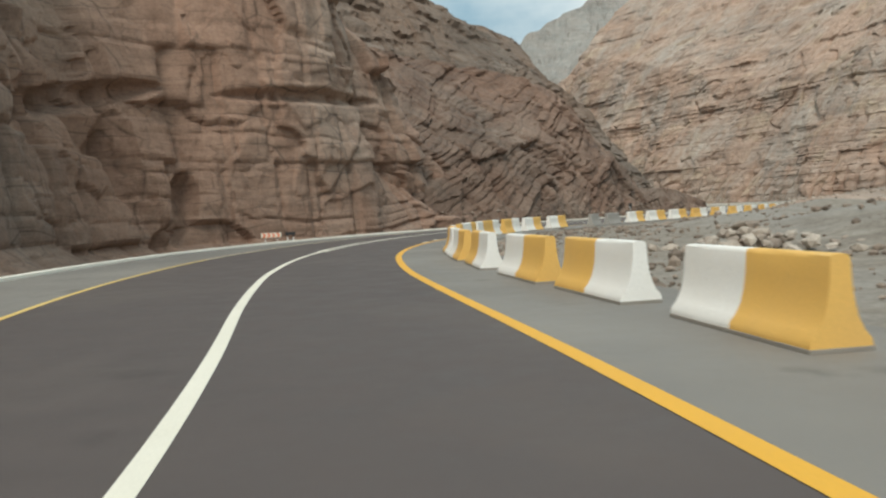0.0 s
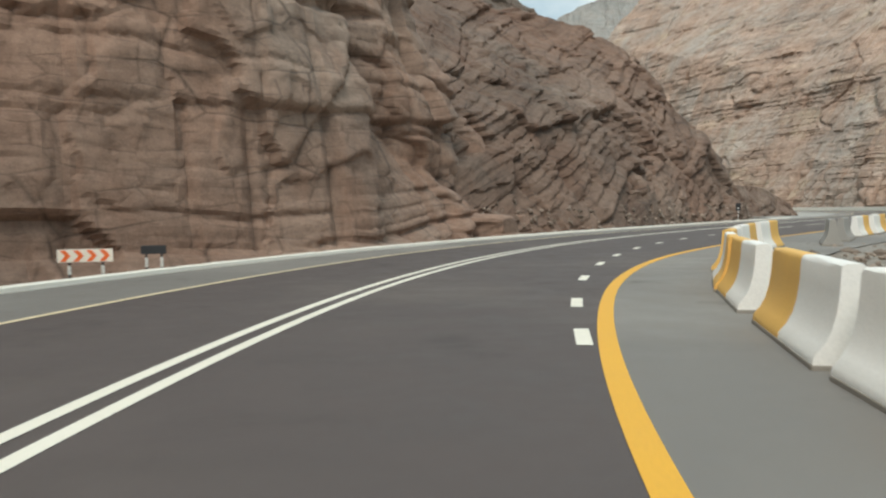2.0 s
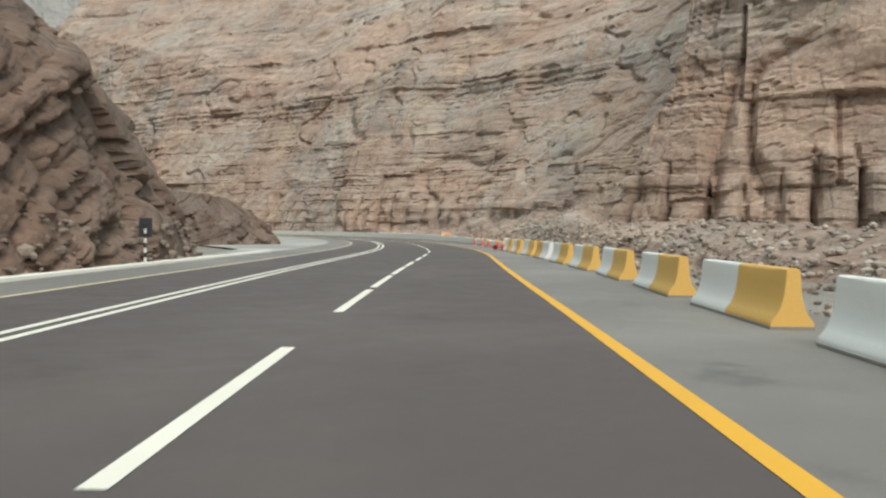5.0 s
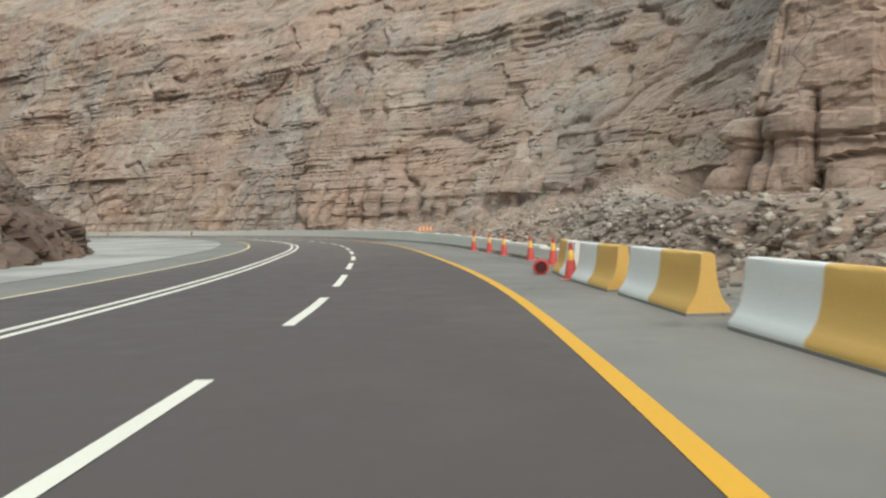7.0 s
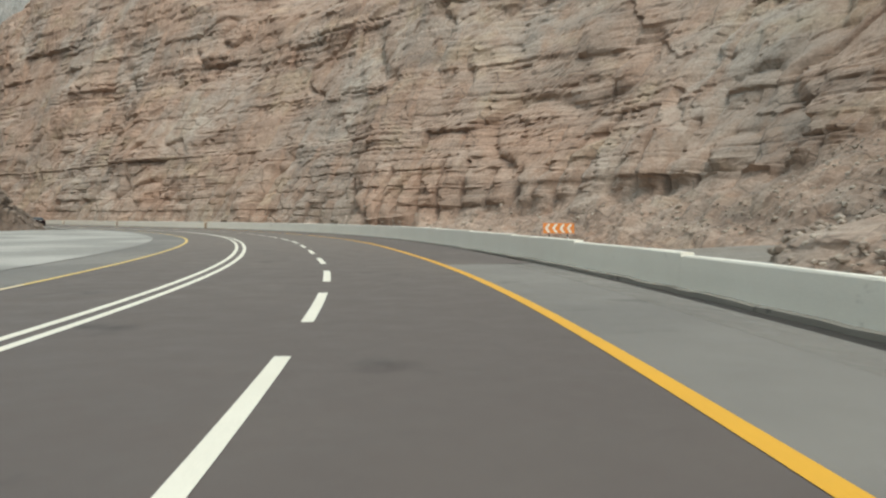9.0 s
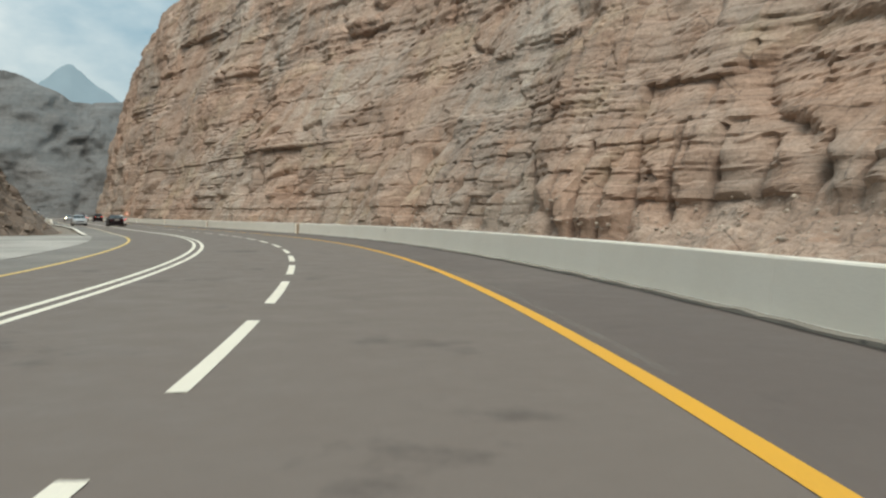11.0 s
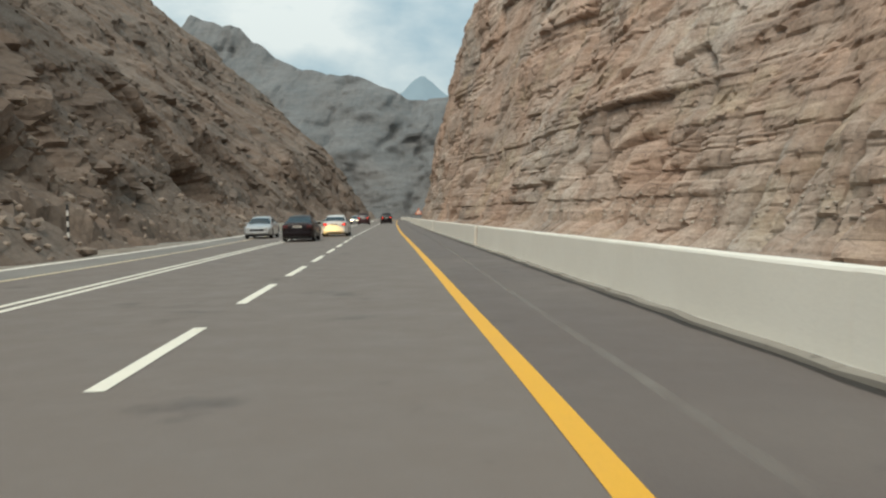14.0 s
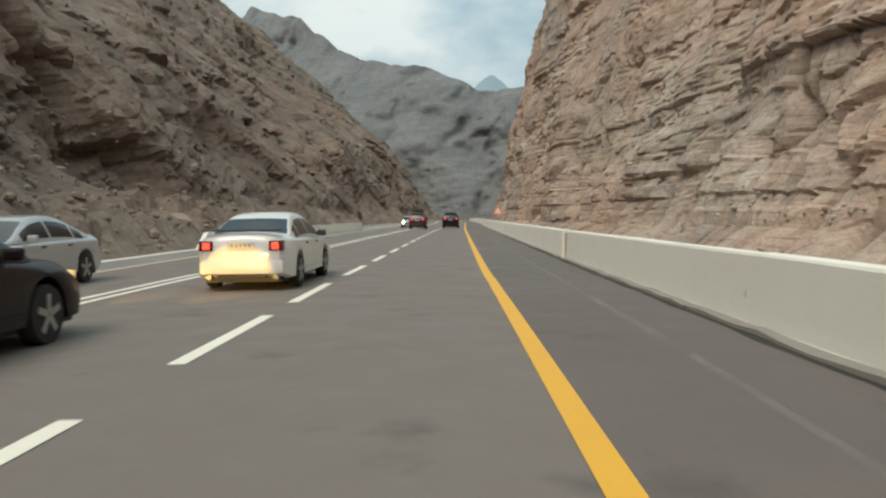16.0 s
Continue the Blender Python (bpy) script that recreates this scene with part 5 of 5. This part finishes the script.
def wheel(spec, ob, x, y):
    r = spec["wheel"]
    s = 1 if x > 0 else -1
    w = part("wheel", turned([(r * 0.72, -0.10), (r * 0.95, -0.10), (r, -0.07), (r, 0.07), (r * 0.95, 0.10), (r * 0.72, 0.10)], 28, "X", None, (x - s * 0.11, y, r)), RUBBER, ob, "black tyre", True)
    part("rim", turned([(r * 0.70, -0.02), (r * 0.66, s * 0.095), (r * 0.30, s * 0.07), (r * 0.12, s * 0.095), (0.0, s * 0.098)], 24, "X", None, (x - s * 0.105, y, r)), RIM, w, "alloy rim", True)
    for k in range(5):
        a = 2 * math.pi * k / 5
        bm = block(0.03, 0.075, r * 0.60, (0, 0, r * 0.08))
        bmesh.ops.rotate(bm, verts=bm.verts, cent=(0, 0, 0), matrix=Matrix.Rotation(a, 3, "X"))
        bmesh.ops.translate(bm, verts=bm.verts, vec=(x - s * 0.015, y, r))
        part("spoke", bm, RIM, w)


def vehicle(name, label, category, spec, paint, tail, head):
    ob = thing(name, label, category)
    L, W = spec["length"], spec["width"]
    body = part("body", car_body(spec), paint, ob, smooth=True)
    part("cabin", cabin(spec), paint, ob, smooth=True)
    windows(spec, ob)
    for y in spec["axles"]:
        for x in (-W / 2 + 0.0, W / 2 - 0.0):
            wheel(spec, ob, x, y)
    part("underbody", block(W * 0.8, L * 0.92, 0.10, (0, 0, 0.16)), TRIM, ob, "black underbody")
    zt = spec["tail_height"]
    for s in (-1, 1):
        th, tw = spec["tail_size"]
        t = part("tail_lamp", block(tw, 0.34, th, (s * (W / 2 * 0.80 - tw / 2 + 0.055), -L / 2 + 0.155, zt), 0.03), TAIL_DULL, ob, "red tail lamp housing")
        part("lamp_glow", block(tw * 0.48, 0.04, th * 0.62, (s * (W / 2 * 0.80 - tw / 2 + 0.045), -L / 2 - 0.025, zt + th * 0.18), 0.018), tail, t, "bright red lamp")
        part("headlamp", block(0.32, 0.30, 0.14, (s * W / 2 * 0.60, L / 2 - 0.17, spec["head_height"]), 0.04), head, ob, "headlamp")
        m = part("mirror", block(0.20, 0.09, 0.13, (s * (W / 2 + 0.025), spec["cabin"][1] - 0.62, spec["belt_height"] - 0.02), 0.035), paint if paint is not WHITE_PAINT else TRIM, ob, "door mirror")
        for y in spec["handles"]:
            part("door_handle", block(0.035, 0.16, 0.035, (s * (W / 2 * 0.985 + 0.004), y, spec["belt_height"] - 0.14), 0.01), TRIM, ob, "dark door handle")
        part("side_skirt", block(0.03, spec["axles"][1] - spec["axles"][0] - 0.85, 0.035, (s * (W / 2 - 0.002), (spec["axles"][0] + spec["axles"][1]) / 2, 0.36), 0.008), paint, ob)
    part("rear_bumper", block(W * 0.86, 0.16, 0.26, (0, -L / 2 + 0.05, 0.31), 0.07), paint, ob, smooth=True)
    part("bumper_insert", block(W * 0.5, 0.1, 0.07, (0, -L / 2 + 0.06, 0.25), 0.02), TRIM, ob, "black bumper insert")
    plate = part("number_plate", block(0.50, 0.02, 0.12, (0, -L / 2 - 0.012, spec["plate_height"]), 0.006), PLATE, ob, "white number plate")
    for k in range(5):
        part("plate_bar", block(0.045, 0.008, 0.06, ((k - 2) * 0.08, -L / 2 - 0.02, spec["plate_height"] + 0.03)), PLATE_BAR, plate)
    part("grille", block(W * 0.5, 0.06, 0.16, (0, L / 2 - 0.02, spec["head_height"] - 0.12), 0.03), TRIM, ob, "black grille")
    part("front_bumper", block(W * 0.82, 0.14, 0.18, (0, L / 2 - 0.05, 0.30), 0.06), paint, ob)
    return ob, body


SEDAN = dict(length=4.75, width=1.80, height=1.47, wheel=0.325, axles=(-1.42, 1.36), deck=[(-2.38, 0.93), (-2.3, 1.04), (-1.6, 1.08), (1.0, 1.0), (1.7, 0.92), (2.15, 0.80), (2.38, 0.62)], belt=[(-2.38, 0.84), (-2.2, 0.93), (0.8, 0.90), (1.7, 0.80), (2.38, 0.58)],
             cabin=(-2.05, 1.32, -0.95, 0.35), roof_width=0.64, belt_height=0.96, side_windows=((0.0, 0.15), (0.19, 0.54), (0.58, 1.0)), tail_height=0.74, tail_size=(0.19, 0.27), head_height=0.60, plate_height=0.78, handles=(-0.75, 0.25))
SUV = dict(length=4.85, width=1.93, height=1.82, wheel=0.385, axles=(-1.43, 1.42), deck=[(-2.43, 1.00), (-2.36, 1.12), (-1.5, 1.14), (1.1, 1.13), (1.9, 1.05), (2.3, 0.92), (2.43, 0.72)], belt=[(-2.43, 0.90), (-2.3, 1.05), (1.0, 1.05), (1.9, 0.95), (2.43, 0.68)],
           cabin=(-2.32, 1.35, -2.02, 0.55), roof_width=0.72, belt_height=1.10, side_windows=((0.03, 0.26), (0.29, 0.57), (0.60, 0.97)), tail_height=0.95, tail_size=(0.20, 0.34), head_height=0.76, plate_height=0.92, handles=(-0.8, 0.25))


def roof_rails(ob, spec):
    for s in (-1, 1):
        part("roof_rail", block(0.045, 2.1, 0.05, (s * 0.58, -0.75, spec["height"] - 0.005), 0.015), METAL, ob, "silver roof rail")
    part("wiper", block(0.5, 0.02, 0.02, (0.1, -spec["length"] / 2 + 0.12, 1.18)), TRIM, ob, "rear wiper")
    part("roof_spoiler", block(1.2, 0.22, 0.05, (0, -2.02, spec["height"] - 0.07), 0.02), TRIM, ob, "black roof spoiler")


white, _ = vehicle("white_sedan", "white sedan with black boot spoiler and dark windows", "car", SEDAN, WHITE_PAINT, TAIL, HEAD_DULL)
part("boot_spoiler", block(1.46, 0.16, 0.035, (0, -2.27, 1.10), 0.012), TRIM, white, "black boot spoiler")
for s in (-1, 1):
    part("exhaust", turned([(0.055, -0.12), (0.055, 0.0), (0.04, 0.0), (0.04, -0.02)], 16, "Z"), METAL, white, "round exhaust tip").matrix_local = pose(s * 0.62, -2.33, 0.27, 90)
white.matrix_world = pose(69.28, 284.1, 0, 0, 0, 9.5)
dark, _ = vehicle("black_sedan", "black sedan in the passing lane beside the dashes", "car", SEDAN, BLACK_PAINT, TAIL_DULL, HEAD_WARM)
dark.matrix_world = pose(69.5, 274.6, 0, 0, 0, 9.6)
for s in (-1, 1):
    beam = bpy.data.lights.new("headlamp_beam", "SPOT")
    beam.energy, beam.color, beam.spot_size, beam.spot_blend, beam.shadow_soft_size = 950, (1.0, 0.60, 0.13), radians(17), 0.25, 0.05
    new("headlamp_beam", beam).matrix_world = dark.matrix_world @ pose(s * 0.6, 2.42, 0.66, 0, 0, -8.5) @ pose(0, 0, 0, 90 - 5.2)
silver, _ = vehicle("silver_sedan", "silver sedan coming down the far lane", "car", SEDAN, SILVER_PAINT, TAIL_DULL, HEAD_DULL)
silver.matrix_world = pose(64.6, 282.0, 0, 0, 0, 190)
lit_car, _ = vehicle("oncoming_sedan", "pale sedan with lit headlamps coming down the road", "car", SEDAN, SILVER_PAINT, TAIL_DULL, HEAD)
lit_car.matrix_world = pose(53.6, 364, 0, 0, 0, 189)
suv, _ = vehicle("maroon_suv", "dark maroon SUV with lit tail lamps", "car", SUV, MAROON_PAINT, TAIL, HEAD_DULL)
roof_rails(suv, SUV)
suv.matrix_world = pose(57.4, 352.5, 0, 0, 0, 9.3)
suv2, _ = vehicle("black_suv", "black SUV with roof rails and lit tail lamps", "car", SUV, BLACK_PAINT, TAIL, HEAD_DULL)
roof_rails(suv2, SUV)
suv2.matrix_world = pose(60.4, 356.5, 0, 0, 0, 9.3)
far_car, _ = vehicle("distant_white_sedan", "white sedan driving far ahead up the road", "car", SEDAN, WHITE_PAINT, TAIL, HEAD_DULL)
far_car.matrix_world = pose(54.6, 388, 0, 0, 0, 9.2)

# ---- loose stone: boulders as things, rubble as stuff ----
def stone_mesh(seed, detail=1):
    bm = bmesh.new()
    bmesh.ops.create_icosphere(bm, subdivisions=detail, radius=0.5)
    rng = random.Random(seed)
    axis = [Vector((rng.gauss(0, 1), rng.gauss(0, 1), rng.gauss(0, 1))).normalized() for _ in range(7)]
    cut = [rng.uniform(0.28, 0.42) for _ in axis]
    sx, sy, sz = rng.uniform(0.8, 1.3), rng.uniform(0.7, 1.1), rng.uniform(0.5, 0.85)
    for v in bm.verts:
        p = v.co.copy()
        for a, c in zip(axis, cut):
            over = p.dot(a) - c
            if over > 0:
                p -= a * over * 0.9
        p += Vector((rng.uniform(-1, 1), rng.uniform(-1, 1), rng.uniform(-1, 1))) * 0.03
        v.co = Vector((p.x * sx, p.y * sy, p.z * sz))
    me = bpy.data.meshes.new("boulder")
    bm.to_mesh(me)
    bm.free()
    return me


def stone_material(name, dark, light):
    m, t, b = nodes_of(name, 0.93)
    info = t.nodes.new("ShaderNodeObjectInfo")
    geo = t.nodes.new("ShaderNodeNewGeometry")
    add = t.nodes.new("ShaderNodeMath")
    add.operation = "ADD"
    t.links.new(info.outputs["Random"], add.inputs[0])
    t.links.new(geo.outputs["Random Per Island"], add.inputs[1])
    frac = t.nodes.new("ShaderNodeMath")
    frac.operation = "FRACT"
    t.links.new(add.outputs[0], frac.inputs[0])
    fine, mid = noise_node(t, 9, 5, 0.7), noise_node(t, 1.7, 5, 0.6)
    c = mixed(t, frac.outputs[0], dark, light)
    c = mixed(t, 0.6, c, ramp(t, mid.outputs["Fac"], (0.3, grey(0.6)), (0.7, grey(1.35))), "MULTIPLY")
    c = mixed(t, 0.5, c, ramp(t, fine.outputs["Fac"], (0.3, grey(0.6)), (0.7, grey(1.3))), "MULTIPLY")
    t.links.new(c, b.inputs["Base Color"])
    bumped(t, b, fine.outputs["Fac"], 0.6, 0.03)
    return m


STONE_PALE = stone_material("pale_fallen_limestone", (0.26, 0.208, 0.165), (0.53, 0.465, 0.39))
STONE_BROWN = stone_material("brown_fallen_limestone", (0.15, 0.115, 0.088), (0.36, 0.29, 0.23))
STONES = {m: [stone_mesh(s) for s in range(10)] for m in ("pale", "brown")}
for me in STONES["pale"]:
    me.materials.append(STONE_PALE)
for me in STONES["brown"]:
    me.materials.append(STONE_BROWN)


def boulder(x, y, z, size, kind, label, group, rng):
    me = rng.choice(STONES[kind])
    ob = tagged(new("boulder", me), label, "rock", group)
    ob.matrix_world = pose(x, y, z, rng.uniform(-25, 25), rng.uniform(-25, 25), rng.uniform(0, 360)) @ Matrix.Diagonal((size, size * rng.uniform(0.7, 1.1), size * rng.uniform(0.7, 1.0), 1))
    return ob


def rubble(name, label, places, kind):
    """Many small stones in one mesh: rows of x, y, z, size."""
    rng = np.random.default_rng(len(places))
    shapes = []
    for me in STONES[kind][:6]:
        v = np.zeros(len(me.vertices) * 3, np.float32)
        me.vertices.foreach_get("co", v)
        f = np.array([p.vertices[:] for p in me.polygons])
        shapes.append((v.reshape(-1, 3), f))
    vs, fs, n = [], [], 0
    for x, y, z, size in places:
        v, f = shapes[rng.integers(len(shapes))]
        a = rng.uniform(0, 2 * math.pi)
        c, s = math.cos(a), math.sin(a)
        turn = np.array([[c, -s, 0], [s, c, 0], [0, 0, 1]])
        vs.append(v @ turn.T * size * rng.uniform(0.7, 1.2, 3) + (x, y, z))
        fs.append(f + n)
        n += len(v)
    ob = mesh_object(name, np.vstack(vs), np.vstack(fs), STONE_PALE if kind == "pale" else STONE_BROWN, "stuff")
    tagged(ob, label, "rubble")


def stones_along():
    rng = np.random.default_rng(8)
    pick = random.Random(8)
    rows = []
    # inside the bend, behind the barriers
    for _ in range(2600):
        d = rng.uniform(0, length_along(BARRIER_LINE)[-1])
        x, y, turn = on_line(BARRIER_LINE, d)
        off = 0.5 + rng.exponential(7.0)
        a = math.radians(turn)
        px, py = x + off * math.cos(a), y + off * math.sin(a)
        rows.append((px, py, float(ground_height(px, py)) + 0.04, 0.05 + rng.exponential(0.10)))
    for _ in range(1500):
        d = rng.uniform(0, length_along(FAR_BARRIERS)[-1])
        x, y, turn = on_line(FAR_BARRIERS, d)
        off = 0.5 + rng.exponential(6.0)
        a = math.radians(turn)
        px, py = x + off * math.cos(a), y + off * math.sin(a)
        rows.append((px, py, float(ground_height(px, py)) + 0.04, 0.06 + rng.exponential(0.12)))
    rubble("gravel_rubble", "grey-brown loose stones on the gravel inside the bend", rows, "brown")
    # a pale heap of quarried stone inside the bend
    for k in range(110):
        a, r = rng.uniform(0, 2 * math.pi), min(2.0, abs(rng.normal(0, 0.9)))
        x, y = 8.3 + 1.3 * r * math.cos(a), 21.6 + 2.1 * r * math.sin(a)
        boulder(x, y, float(ground_height(x, y)) + max(0.06, 0.85 - 0.45 * r) * rng.uniform(0.3, 1), rng.uniform(0.25, 0.65), "pale", "pale angular boulder in a heap on the gravel", "stone heap inside the bend", pick)
    for k in range(30):
        d = rng.uniform(0, length_along(FAR_BARRIERS)[-1])
        x, y, turn = on_line(FAR_BARRIERS, d)
        off = 1.2 + rng.exponential(3.5)
        a = math.radians(turn)
        px, py = x + off * math.cos(a), y + off * math.sin(a)
        boulder(px, py, float(ground_height(px, py)) + 0.12, rng.uniform(0.3, 0.8), "pale", "pale angular boulder behind the barriers", "boulders behind the barriers", pick)


stones_along()


def stones_on(name, label, cliff, picks, count, low, high, biggest, kind, boulders, words, group, seed):
    """Stones lying on a rock slope, between two heights, over a stretch of it (x0, x1, y0, y1)."""
    me = cliff.data
    v = np.zeros(len(me.vertices) * 3, np.float32)
    me.vertices.foreach_get("co", v)
    v = v.reshape(-1, 3)
    x0, x1, y0, y1 = picks
    ok = v[(v[:, 0] > x0) & (v[:, 0] < x1) & (v[:, 1] > y0) & (v[:, 1] < y1) & (v[:, 2] > low) & (v[:, 2] < high)]
    rng = np.random.default_rng(seed)
    pick = random.Random(seed)
    some = ok[rng.integers(len(ok), size=count)]
    sizes = np.minimum(0.14 + rng.exponential(0.16, count), biggest)
    rubble(name, label, np.c_[some + rng.normal(0, 0.12, some.shape), sizes], kind)
    for x, y, z in ok[rng.integers(len(ok), size=boulders)]:
        boulder(x, y, z + 0.05, rng.uniform(0.5, biggest * 1.6), kind, words, group, pick)


CLIFF = {o.name: o for o in scene.objects}
stones_on("scree_rubble", "pale and brown broken stones on the scree slope", CLIFF["cliff_east"], (84, 124, 126, 175), 3200, 0.2, 12, 0.7, "pale", 40, "pale angular boulder lying on the scree", "boulders on the scree", 5)
stones_on("wall_foot_rubble", "small broken stones at the foot of the banded cliff", CLIFF["cliff_east"], (84, 126, 175, 345), 2200, -0.2, 3.5, 0.6, "pale", 16, "pale boulder at the foot of the cliff", "boulders at the cliff foot", 6)
stones_on("slope_rubble", "brown broken stones at the foot of the mountain slope", CLIFF["mountain_west"], (40, 72, 225, 360), 3600, -0.2, 9, 0.9, "brown", 40, "brown angular boulder at the foot of the slope", "boulders beside the road", 7)
stones_on("bluff_rubble", "brown stones fallen at the foot of the bluff", CLIFF["bluff"], (-6, 32, 70, 126), 900, -0.3, 1.6, 0.5, "brown", 14, "brown boulder fallen at the foot of the bluff", "boulders at the bluff", 9)
stones_on("bank_rubble", "pale and brown broken stones on the low bank", CLIFF["rock_bank"], (28, 92, 66, 152), 3600, 0.1, 6, 0.38, "pale", 30, "pale angular boulder on the bank behind the barriers", "boulders on the bank", 12)
